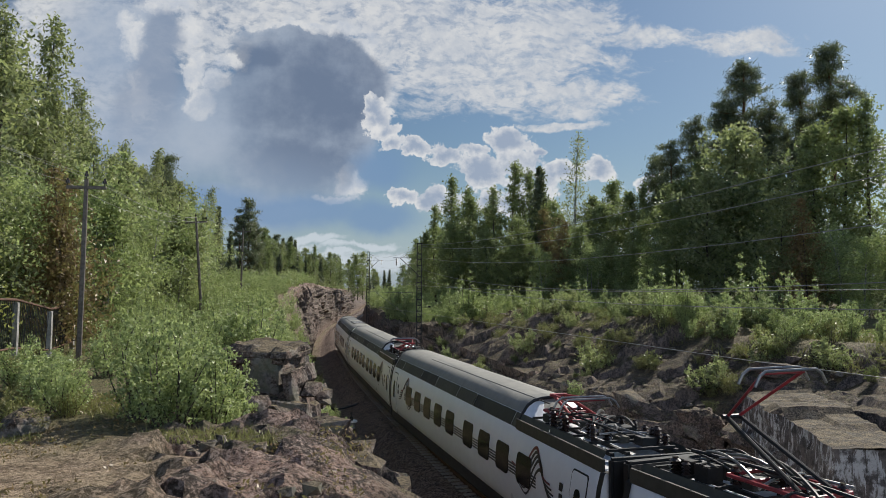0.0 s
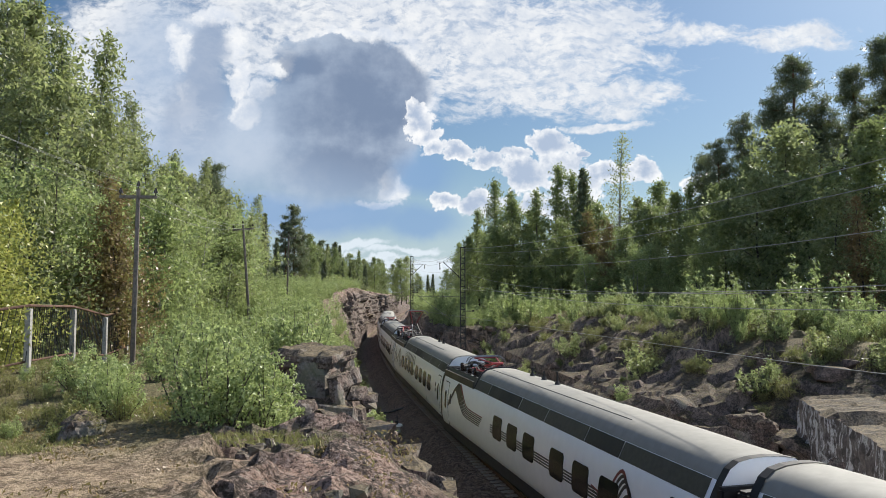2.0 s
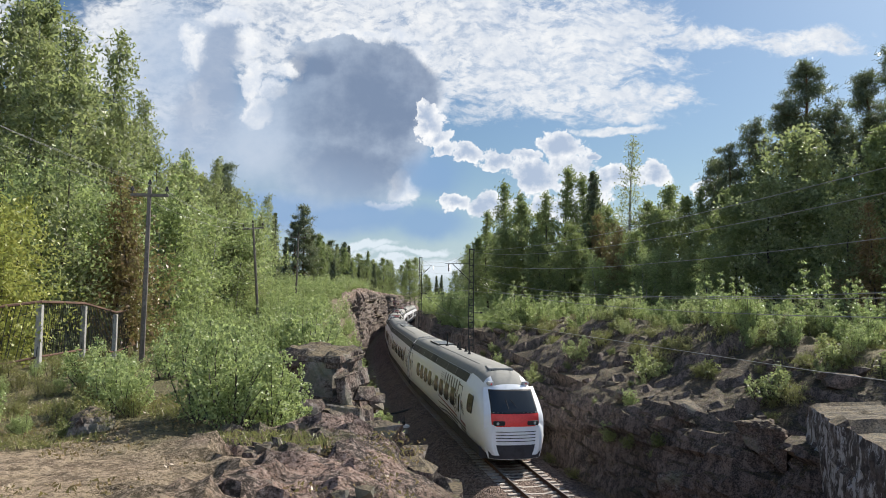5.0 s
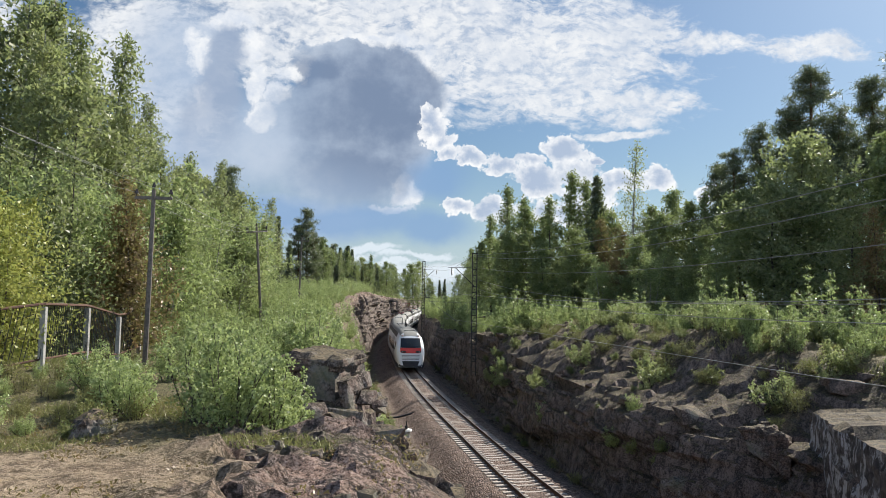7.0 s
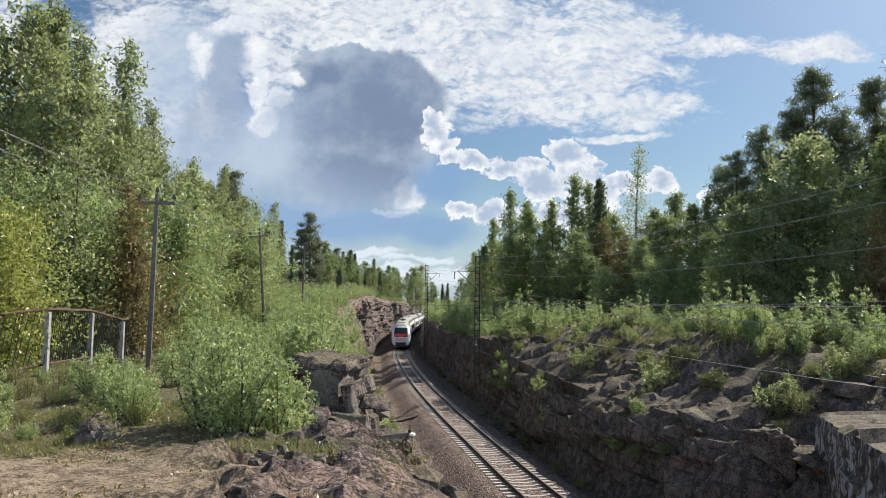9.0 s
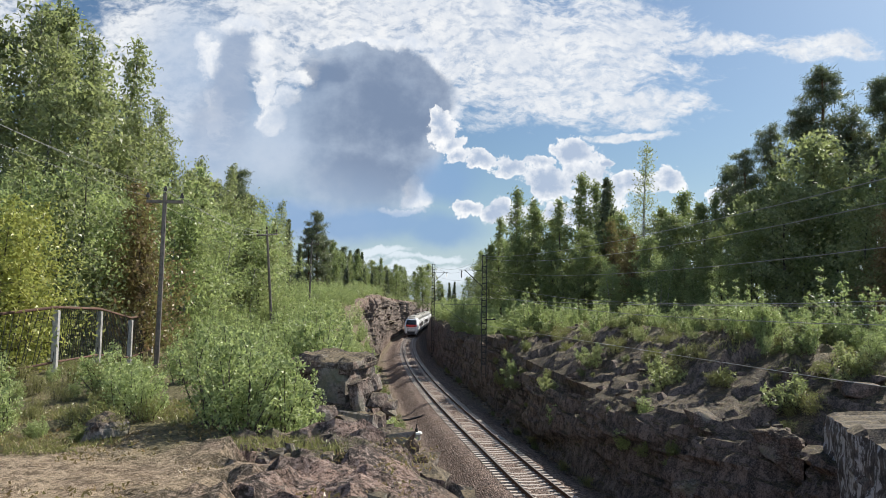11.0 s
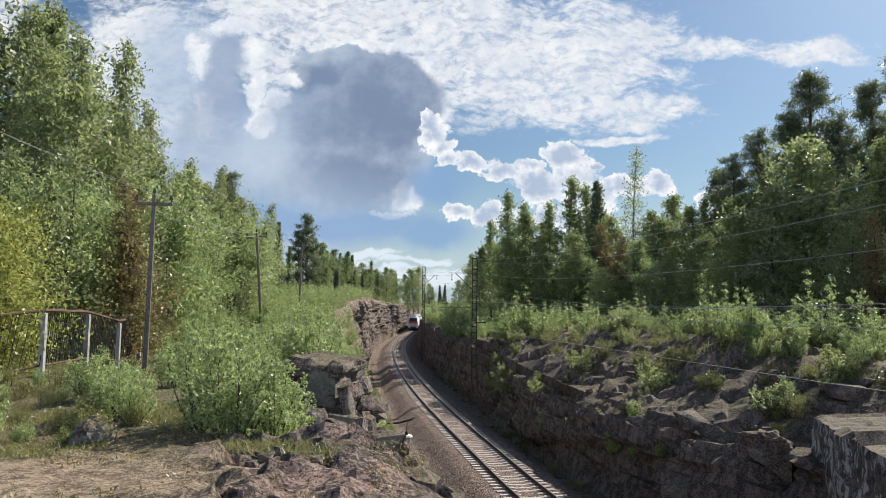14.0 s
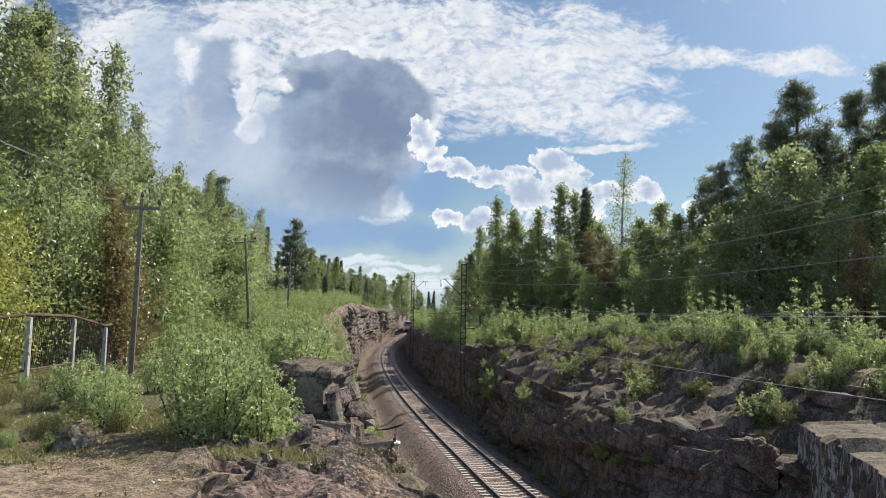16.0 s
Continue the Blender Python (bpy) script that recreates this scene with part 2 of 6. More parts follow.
GROUND = ground_material()
LEAF = leaf_material("birch_leaf", (.115, .13, .062), (.37, .39, .20), (.30, .29, .13), .52)
SHRUB = leaf_material("shrub_leaf", (.11, .155, .055), (.52, .58, .265), (.37, .43, .17), .48)
YELLOW = leaf_material("yellowing_leaf", (.22, .24, .055), (.46, .45, .11), (.44, .39, .09), .42)
RUSTY = leaf_material("withered_leaf", (.16, .09, .045), (.29, .17, .075), (.16, .14, .05), .3)
WOODLEAF = leaf_material("dark_wood_leaf", (.07, .095, .042), (.29, .335, .145), (.20, .22, .08), .46)
NEEDLE = leaf_material("pine_needle", (.05, .063, .040), (.165, .185, .11), (.12, .13, .08), .26)
DRY = leaf_material("dry_grass", (.13, .12, .04), (.30, .25, .10), (.22, .22, .06), .3)
GREENGRASS = leaf_material("green_grass", (.08, .10, .03), (.22, .23, .08), (.24, .2, .09), .35)
BARK = bark_material("grey_bark", (.03, .025, .02), (.15, .13, .11))
PINEBARK = bark_material("pine_bark", (.05, .03, .02), (.20, .10, .055))
PALEBARK = bark_material("birch_bark", (.05, .045, .04), (.55, .53, .5))
WHITE = simple("white_paint", (.86, .87, .89), .32, 0, 2.5, .04, .01, .5, .2)
ROOFWHITE = simple("weathered_roof_paint", (.27, .262, .235), .7, 0, 3, .12, .03, .3)
OLIVE = simple("grey_green_panel", (.062, .060, .047), .6, 0, 6, .25, .04)
CHARCOAL = simple("charcoal_panel", (.02, .02, .02), .6, 0, 8, .3, .04)
BLACK = simple("black_rubber", (.012, .012, .013), .6, 0, 20, .3, .05)
STRIPE = simple("dark_stripe", (.025, .024, .032), .4, 0, 20, .1, .01)
MAROON = simple("maroon_stripe", (.16, .02, .03), .4, 0, 20, .1, .01)
RED = simple("red_paint", (.80, .05, .04), .4, 0, 12, .15, .02)
DEEPRED = simple("pantograph_red", (.32, .03, .035), .45, 0, 12, .3, .03)
STEEL = simple("worn_steel", (.30, .29, .28), .4, .8, 25, .3, .05)
RUST = simple("rusty_steel", (.12, .065, .045), .75, .3, 20, .4, .2)
RAILTOP = simple("polished_rail", (.24, .21, .19), .45, .7, 25, .2, .02)
DARKSTEEL = simple("dark_steel", (.035, .034, .034), .55, .5, 25, .35, .1)
CONCRETE = simple("concrete", (.31, .30, .28), .85, 0, 16, .35, .4)
SLEEPER = simple("sleeper_concrete", (.36, .31, .27), .85, 0, 12, .4, .3)
WOOD = simple("weathered_wood", (.16, .135, .115), .85, 0, 10, .4, .3)
CERAMIC = simple("brown_ceramic", (.035, .022, .018), .25, 0, 12, .2, .02)
WHITECAP = simple("white_enamel", (.75, .74, .7), .5, 0, 8, .2, .05)
WIRE = simple("grey_wire", (.34, .33, .32), .45, .6, 20, .2, .02)
SKIRT = simple("dirty_dark_skirt", (.035, .036, .045), .6, 0, 4, .4, .05)
LIGHTGREY = simple("pale_grey_panel", (.45, .45, .44), .4, 0, 4, .1, .02)


def glass_material():
    m, g = material("dark_window_glass")
    g.out(bsdf(g, (.012, .013, .015, 1), .12, 0, None, spec=.08))
    return m


GLASS = glass_material()


def screen_material():
    m, g = material("windscreen_glass")
    g.out(bsdf(g, (.03, .035, .04, 1), .05, 0, None, spec=.5))
    return m


SCREEN = screen_material()


def lamp_material():
    m, g = material("tail_light")
    g.out(g.n("ShaderNodeEmission", [(1, .14, .14, 1), .3]).outputs[0])
    return m


TAIL = lamp_material()


# ---------- building helpers ----------
def part(name, bm, mat, parent=None, label=""):
    me = bpy.data.meshes.new(name)
    bm.to_mesh(me)
    bm.free()
    me.materials.append(mat)
    ob = new(name, me)
    ob.parent = parent
    return tagged(ob, label) if label else ob


def raw(name, verts, faces, mat, parent=None, label="", smooth=False):
    me = bpy.data.meshes.new(name)
    me.from_pydata(verts, [], faces)
    me.materials.append(mat)
    if smooth:
        me.polygons.foreach_set("use_smooth", [True] * len(me.polygons))
    ob = new(name, me)
    ob.parent = parent
    return tagged(ob, label) if label else ob


def shared(ob, m, parent=None):
    """Another object on the same mesh."""
    c = ob.copy()
    scene.collection.objects.link(c)
    c.parent = parent or ob.parent
    c.matrix_basis = m
    return c


def thing(name, m, label, category, group="", kind=""):
    ob = new(name)
    ob.matrix_basis = m
    return tagged(ob, label, category, group, kind)


def box(bm, x0, x1, y0, y1, z0, z1, bevel=0.0):
    r = bmesh.ops.create_cube(bm, size=1, matrix=Matrix.Translation(((x0 + x1) / 2, (y0 + y1) / 2, (z0 + z1) / 2)) @ Matrix.Diagonal((x1 - x0, y1 - y0, z1 - z0, 1)))
    if bevel:
        es = list({e for v in r["verts"] for e in v.link_edges})
        bmesh.ops.bevel(bm, geom=es, offset=bevel, segments=2, affect="EDGES")
    return bm


def rod(bm, a, b, r, r2=None, sides=8):
    a, b = Vector(a), Vector(b)
    d = b - a
    if d.length < 1e-6:
        return bm
    m = Matrix.Translation((a + b) / 2) @ d.to_track_quat("Z", "Y").to_matrix().to_4x4()
    bmesh.ops.create_cone(bm, cap_ends=True, segments=sides, radius1=r, radius2=r if r2 is None else r2, depth=d.length, matrix=m)
    return bm


def tube(bm, pts, r, sides=6):
    """A round tube along a polyline; r may be a number or one radius a point."""
    pts = [Vector(p) for p in pts]
    rings = []
    for i, p in enumerate(pts):
        d = (pts[min(i + 1, len(pts) - 1)] - pts[max(i - 1, 0)]).normalized()
        a = d.orthogonal().normalized() if abs(d.z) > .9 else d.cross(Vector((0, 0, 1))).normalized()
        b = d.cross(a)
        rr = r[i] if hasattr(r, "__len__") else r
        rings.append([bm.verts.new(p + (a * math.cos(k * math.tau / sides) + b * math.sin(k * math.tau / sides)) * rr) for k in range(sides)])
    for q, w in zip(rings, rings[1:]):
        for k in range(sides):
            bm.faces.new((q[k], q[(k + 1) % sides], w[(k + 1) % sides], w[k]))
    bm.faces.new(rings[0][::-1])
    bm.faces.new(rings[-1])
    return bm


# ---------- the line ----------
def near_bend(y):
    """The line swings away beside the camera."""
    return .0033 * (35.5 - y) ** 2 if 12 < y < 35.5 else (1.822 + .1551 * (12 - y) if y <= 12 else 0)


def cx(y):
    """The track's middle: a long bend to the right."""
    bend = min(y, 172)
    return near_bend(y) - 1.2 - .173 * (bend - 61.5) + (.000725 * (bend - 46.5) ** 2 if y > 46.5 else 0) + .013 * max(0, y - 172)


def slope(y):
    return .013 if y > 172 else -(.0066 * (35.5 - max(12, y)) if y < 35.5 else 0) - .173 + (.00145 * (y - 46.5) if y > 46.5 else 0)


ARC_Y = np.arange(-260, 420, .5)
ARC_S = np.concatenate(([0], np.cumsum(np.hypot(.5, np.diff([cx(y) for y in ARC_Y])))))
ARC_S -= np.interp(0, ARC_Y, ARC_S)


def on_line(s):
    """A place on the track, s metres along it from beside the camera."""
    y = float(np.interp(s, ARC_S, ARC_Y))
    return Vector((cx(y), y, 0))


def lerp(x, pairs):
    return float(np.interp(x, [p[0] for p in pairs], [p[1] for p in pairs]))


# the cutting: rim and foot of both banks, by distance along
LEFT_RIM = [(-60, -8.4), (8, -9.0), (14, -8.7), (21, -9.0), (26, -9.4), (40, -9.5), (60, -8.5), (90, -6.8), (130, -5.6), (260, -5.5)]
LEFT_FOOT = [(-60, -5.4), (14, -5.3), (24, -4.9), (60, -4.6), (100, -4.6), (130, -4.3), (260, -4.3)]
LEFT_TOP = [(-60, 6.6), (0, 6.55), (8, 6.2), (14, 6.0), (22, 5.7), (30, 5.4), (45, 5.2), (67, 6.0), (95, 8.0), (130, 8.8), (200, 7.6), (300, 6.5)]
RIGHT_FOOT = [(-60, 4.6), (14, 4.8), (25, 5.6), (28, 4.6), (36, 3.6), (50, 3.8), (62, 4.4), (80, 4.6), (100, 4.0), (130, 3.5), (200, 3.6), (260, 3.8)]
RIGHT_RIM = [(-60, 5.6), (14, 5.8), (20, 6.6), (23, 8.0), (26, 8.8), (29, 6.6), (32, 5.8), (40, 5.2), (50, 5.0), (62, 5.8), (80, 5.8), (100, 4.9), (130, 4.4), (200, 4.5), (260, 4.8)]
RIGHT_TOP = [(-60, 4.0), (21, 4.0), (25, 3.3), (34, 3.3), (44, 3.5), (56, 3.7), (61, 5.0), (68, 4.6), (80, 4.4), (95, 4.2), (130, 4.6), (200, 5.0), (300, 5)]


def rim_left(y):
    return lerp(y, LEFT_RIM) - near_bend(y)


def smooth(x, a, b):
    t = min(1, max(0, (x - a) / (b - a)))
    return t * t * (3 - 2 * t)


def bank_left(y, s):
    """Height of the left bank, s metres beyond its rim."""
    rise = lerp(y, [(-50, .0), (20, 0), (50, .06), (90, .05), (160, .02), (220, 0)])
    dip = .9 * smooth(y, 10.6, 12.6) * (1 - smooth(y, 17.8, 18.8)) * (1 - smooth(s, 1.0, 2.6))
    return lerp(y, LEFT_TOP) - dip + .5 * noise.noise((s * .16, y * .13, 3)) * smooth(s, 0, 4) + rise * min(s, 40) + lerp(y, [(0, 3.2), (120, 3.2), (220, 0)]) * smooth(s, 14, 60)


def bank_right(y, s):
    up = lerp(y, [(-50, 1.6), (20, 1.7), (27, 2.7), (50, 2.7), (60, 1.5), (90, 1.6), (200, 1.2)])
    return lerp(y, RIGHT_TOP) + up * smooth(s, .2, lerp(y, [(20, 12), (27, 8.5), (50, 7), (62, 9)])) + .35 * noise.noise((s * .2, y * .15, 8)) * smooth(s, 0, 3) + 1.8 * smooth(s, 12, 40)


def cell(p, size, seed):
    """One random number for each block of broken rock round p."""
    i = math.floor(p[0] / size[0]) * 73856093 ^ math.floor(p[1] / size[1]) * 19349663 ^ math.floor(p[2] / size[2]) * 83492791 ^ seed * 2654435
    i = (i ^ (i >> 13)) * 1274126177 & 0xffffffff
    return ((i ^ (i >> 16)) & 0xffff) / 65535


def ledges(x, y, s):
    """Steps of the broken right slope: height to add, and how bare the rock is."""
    p = Vector((x, y, 0))
    bare = (1 - smooth(s + 2.2 * noise.noise(p * .3), 5.5, 9)) * (1 - smooth(y, 62, 75) * smooth(s, .5, 2))
    if s > 9 or y > 265:
        return 0, bare
    big = cell((x + .4 * y + .5 * noise.noise(p * .4), y - .3 * x + .6 * noise.noise(p * .5), 0), (3.8, 5.2, 1), 15) - .5
    small = cell((x - .3 * y + .3 * noise.noise(p), y + .3 * x + .3 * noise.noise(p * 1.2), 0), (1.5, 2.1, 1), 16) - .5
    chip = cell((x + .2 * y, y - .4 * x + .2 * noise.noise(p * 2), 0), (.5, .6, 1), 17) - .5
    return bare * min(1, .25 + s) * (1.6 * big + .42 * small + .08 * chip + .10 * noise.noise(p * 1.5) + .06 * noise.noise(p * 4)), bare


def ground_at(x, y):
    """Height of the sheet at a place on either bank."""
    s = x - cx(y)
    if s < 0:
        return bank_left(y, max(0, rim_left(y) - s))
    s = max(0, s - lerp(y, RIGHT_RIM))
    return bank_right(y, s) + ledges(x, y, s)[0]


def broken(p, wild, tall=1.0):
    """Outward push of a blasted rock wall: slabs, ledges and small chips."""
    q = (p[0] + .35 * p[2] + .3 * noise.noise(p * .4), p[1] - .25 * p[2] + .5 * noise.noise(p * .35 + Vector((9, 2, 1))), p[2] + .18 * p[1] + .3 * noise.noise(p * .5))
    a = cell(q, (9, 2.9, 2.6 * tall), 1) - .5
    b = cell((q[0], q[1] + .3 / tall * q[2], q[2] - .2 * q[1]), (9, 1.4, 1.2 * tall), 2) - .5
    c = cell((q[0], q[1] + .4 * q[2], q[2]), (9, .6, .5), 3) - .5
    return wild * (1.05 * a + .5 * b + .2 * c + .10 * noise.noise(p * 2.5) + .05 * noise.noise(p * 6))


def make_ground():
    ys = [-60, -50, -40, -30, -22, -16, -11, -7, -4, -2, 0, 1.5, 3] + list(np.arange(4, 14, .11)) + list(np.arange(14, 26, .17)) + list(np.arange(26, 62, .25)) + list(np.arange(62, 120, .6)) + list(np.arange(120, 260, 2.5)) + [265, 280, 300, 330, 380, 460, 600, 900, 1500, 2600, 4000]
    left = [3000, 1800, 1000, 600, 350, 200, 130, 90, 65, 50, 40, 33, 28, 24, 21, 18.5, 16.5] + list(np.arange(15, 8, -.5)) + list(np.arange(8, 0, -.13)) + [0]
    right = list(np.arange(0, 9, .22)) + list(np.arange(9, 16, .6)) + [17, 19, 22, 26, 31, 38, 47, 60, 80, 120, 200, 350, 600, 1000, 1800, 3000]
    nl, nm, nr = 30, 34, 36
    verts, kinds, width = [], [], None
    for y in ys:
        yy = min(y, 330)
        c, fade = cx(yy), 1 if y < 265 else 0
        rim_l, foot_l, foot_r, rim_r = rim_left(y), lerp(y, LEFT_FOOT) - .6 * near_bend(y), lerp(y, RIGHT_FOOT), lerp(y, RIGHT_RIM)
        far = smooth(y, 300, 900)
        row = []
        grassy = smooth(y, 24, 30) * (1 - smooth(y, 75, 95))
        for s in left:
            z = bank_left(yy, s) if s < 400 else bank_left(yy, 400)
            x = c + rim_l - s
            rocky = max(1 - smooth(s, 1.2, 3.4), 0) * (1 - .75 * grassy)
            soil = 0
            if 3 < y < 26:
                edge = noise.noise((x * .5, y * .5, 0)) * 1.4
                rocky = 1 - smooth(x + .25 * (y - 8) + edge, -1.6, -3.4) if y < 13 else 1 - smooth(s + edge, 1.5, 3.2)
                soil = (1 - smooth(y + edge * 1.2 + .10 * x, 8.2, 10.2)) * (1 - rocky)
            p = Vector((x, y, z))
            if s < 10 and fade:
                z += rocky * (.34 * (cell((x + .3 * y + .4 * noise.noise(p * .5), y - .2 * x, 0), (1.3, 1.0, 1), 5) - .5) + .17 * (cell((x - .3 * y, y + .3 * x + .2 * noise.noise(p), 0), (.5, .42, 1), 6) - .5) + .13 * noise.noise(p * 1.7) + .10 * abs(noise.noise(p * 3.3)) + .07 * noise.noise(p * 6) + .04 * noise.noise(p * 12)) * smooth(y, 2.5, 5)
                z += .05 * noise.noise(p * 2.3) + .03 * noise.noise(p * 7)
            row.append((x, y, z, (rocky, soil, 0)))
        top = row[-1][2]
        for i in range(1, nl):
            k = i / nl
            steep = k ** lerp(y, [(0, 1.2), (24, 1.1), (40, .9), (80, .9), (110, 1.3)])
            z = top + (-.9 - top) * steep
            p = Vector((c + rim_l + (foot_l - rim_l) * k, y, z))
            rocky = 1 - .8 * grassy * smooth(noise.noise(p * .5) + .6, .1, .6)
            push = broken(p, lerp(y, [(0, 1.15), (26, 1.1), (28, .8), (84, .8), (92, 1.7), (260, 1.5)]) * rocky * min(1, 5 * k, 5 * (1 - k)) * fade, lerp(y, [(70, 1), (88, 3)]))
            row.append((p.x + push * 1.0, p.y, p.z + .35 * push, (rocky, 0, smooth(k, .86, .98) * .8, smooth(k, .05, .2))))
        for i in range(nm + 1):
            s = foot_l + (foot_r - foot_l) * i / nm
            e = noise.noise((s * .6, y * .4, 5))
            z = -.95 + (1 - smooth(abs(s), 1.75, 3.5)) * .75 + .03 * e * smooth(abs(s), 2.4, 3.6)
            row.append((c + s, y, z, (0, 0, 1 - .55 * smooth(abs(s) + .5 * e, 3.0, 4.2))))
        foot, top = -.95, bank_right(yy, 0)
        for i in range(1, nr):
            k = i / nr
            z = foot + (top - foot) * k ** .85
            p = Vector((c + foot_r + (rim_r - foot_r) * k ** 1.25, y, z))
            push = broken(p + Vector((40, 0, 0)), lerp(y, [(0, 1.3), (70, 1.3), (110, .8), (260, .7)]) * min(1, 5 * k, 6 * (1 - k)))
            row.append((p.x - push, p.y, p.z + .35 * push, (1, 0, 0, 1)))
        for s in right:
            x = c + rim_r + s
            z = bank_right(yy, s) if s < 400 else bank_right(yy, 400)
            p = Vector((x, y, z))
            step, rocky = ledges(x, y, s)
            z += step if fade else 0
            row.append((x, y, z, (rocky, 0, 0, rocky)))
        width = len(row)
        for x, yv, z, kcol in row:
            verts.append((x, yv, z * (1 - far) + 2 * far))
            kinds.append(kcol)
    faces = [(r * width + i, r * width + i + 1, (r + 1) * width + i + 1, (r + 1) * width + i) for r in range(len(ys) - 1) for i in range(width - 1)]
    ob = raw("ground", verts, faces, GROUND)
    # alpha marks the cut faces and right ledges that are coloured darker
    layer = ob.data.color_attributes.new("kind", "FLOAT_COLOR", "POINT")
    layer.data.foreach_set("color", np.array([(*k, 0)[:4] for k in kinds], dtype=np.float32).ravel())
    tagged(ob, "blasted reddish granite cutting with soil, litter and ballast bed", "ground", kind="structure")


make_ground()


# ---------- the track ----------
def make_track():
    track = thing("railway_track", pose(0, 0, 0), "single broad-gauge track on pale concrete sleepers in brown ballast", "railway track", kind="structure")
    profile = [(-.075, -.18), (.075, -.18), (.075, -.165), (.012, -.14), (.012, -.045), (.036, -.035), (.036, -.008), (.028, 0), (-.028, 0), (-.036, -.008), (-.036, -.035), (-.012, -.045), (-.012, -.14), (-.075, -.165)]
    ys = list(np.arange(-50, 60, 2.0)) + list(np.arange(60, 330, 3.0))
    for side in (-.797, .797):
        for name, pts, mat in (("rail", profile, RUST), ("railhead", [(-.034, -.004), (.034, -.004), (.026, .004), (-.026, .004)], RAILTOP)):
            verts, n = [], len(pts)
            for y in ys:
                a = math.atan(slope(y))
                verts += [(cx(y) + (side + px) * math.cos(a), y - (side + px) * math.sin(a), pz) for px, pz in pts]
            faces = [(r * n + i, r * n + (i + 1) % n, (r + 1) * n + (i + 1) % n, (r + 1) * n + i) for r in range(len(ys) - 1) for i in range(n)]
            raw(name, verts, faces, mat, track, "rusty steel rail" if name == "rail" else "polished running surface")
    # sleeper: sunk waist, raised rail seats
    verts = []
    for x, z, w in ((-1.35, -.16, .15), (-.55, -.15, .15), (-.35, -.20, .12), (.35, -.20, .12), (.55, -.15, .15), (1.35, -.16, .15)):
        verts += [(x, -w, -.36), (x, w, -.36), (x, w * .72, z), (x, -w * .72, z)]
    faces = [(0, 3, 2, 1), (20, 21, 22, 23)] + [(r * 4 + i, r * 4 + (i + 1) % 4, r * 4 + 4 + (i + 1) % 4, r * 4 + 4 + i) for r in range(5) for i in range(4)]
    first, s = None, 18.0
    rest_v, rest_f = [], []
    while s < 300:
        p, q = on_line(s), on_line(s + .3)
        m = Matrix.Translation(p + Vector((0, 0, random.uniform(-.012, .012)))) @ pose(0, 0, 0, 0, 0, math.degrees(math.atan2(-(q - p).x, (q - p).y)) + random.uniform(-.6, .6))
        if s < 180:
            if first is None:
                first = raw("sleeper", verts, faces, SLEEPER, track)
                first.matrix_basis = m
            else:
                shared(first, m)
        else:
            base = len(rest_v)
            rest_v += [tuple(m @ Vector(v)) for v in verts]
            rest_f += [tuple(base + i for i in f) for f in faces]
        s += .545
    tagged(raw("distant_sleepers", rest_v, rest_f, SLEEPER, track), kind="stuff")


make_track()

# ---------- the train ----------
PITCH_CAR, END_CAR = 25.9, 27.65
# half outline of a coach: width from the middle, height over the rail
OUTLINE = [(1.30, .62), (1.47, .80), (1.56, 1.15), (1.60, 1.7), (1.585, 2.25), (1.50, 2.75), (1.40, 3.08), (1.36, 3.12), (1.12, 3.55), (1.08, 3.60), (.95, 3.78), (.72, 3.92), (.4, 3.98), (0, 4.0)]


def side_x(z):
    return lerp(z, [(h, w) for w, h in OUTLINE])


def section(y, top=4.0, wide=1.6, nose=0.0):
    pts = []
    for w, h in OUTLINE:
        if h > 1.0:
            h = 1.0 + (h - 1.0) * (top - 1.0) / 3.0 if nose else min(h, top)
        pts.append((w * wide / 1.6, y, h))
    return pts + [(-x, yy, z) for x, yy, z in pts[-2::-1]]


def loft(name, rows, mats, pick, parent, label="", smooth_it=True):
    n = len(rows[0])
    verts = [p for r in rows for p in r]
    faces = [(r * n + i, r * n + i + 1, (r + 1) * n + i + 1, (r + 1) * n + i) for r in range(len(rows) - 1) for i in range(n - 1)]
    faces += [tuple(range(n - 1, -1, -1)), tuple((len(rows) - 1) * n + i for i in range(n))]
    ob = raw(name, verts, faces, mats[0], parent, label)
    for m in mats[1:]:
        ob.data.materials.append(m)
    for f in ob.data.polygons:
        f.material_index = pick(f.center)
        f.use_smooth = smooth_it and len(f.vertices) == 4
    return ob


def strip(name, path, half, mat, parent, side, lift=.012, label=""):
    """A painted line on the side wall: path of (y, z), with its half width."""
    verts = []
    for i, (y, z) in enumerate(path):
        a, b = path[max(0, i - 1)], path[min(len(path) - 1, i + 1)]
        d = Vector((b[0] - a[0], b[1] - a[1])).normalized()
        h = half(i / max(1, len(path) - 1)) if callable(half) else half
        for k in (-1, 1):
            yy, zz = y - d.y * h * k, z + d.x * h * k
            verts.append((side * (side_x(zz) + lift), yy, zz))
    n = len(path)
    return raw(name, verts, [(2 * i, 2 * i + 1, 2 * i + 3, 2 * i + 2) for i in range(n - 1)], mat, parent, label)


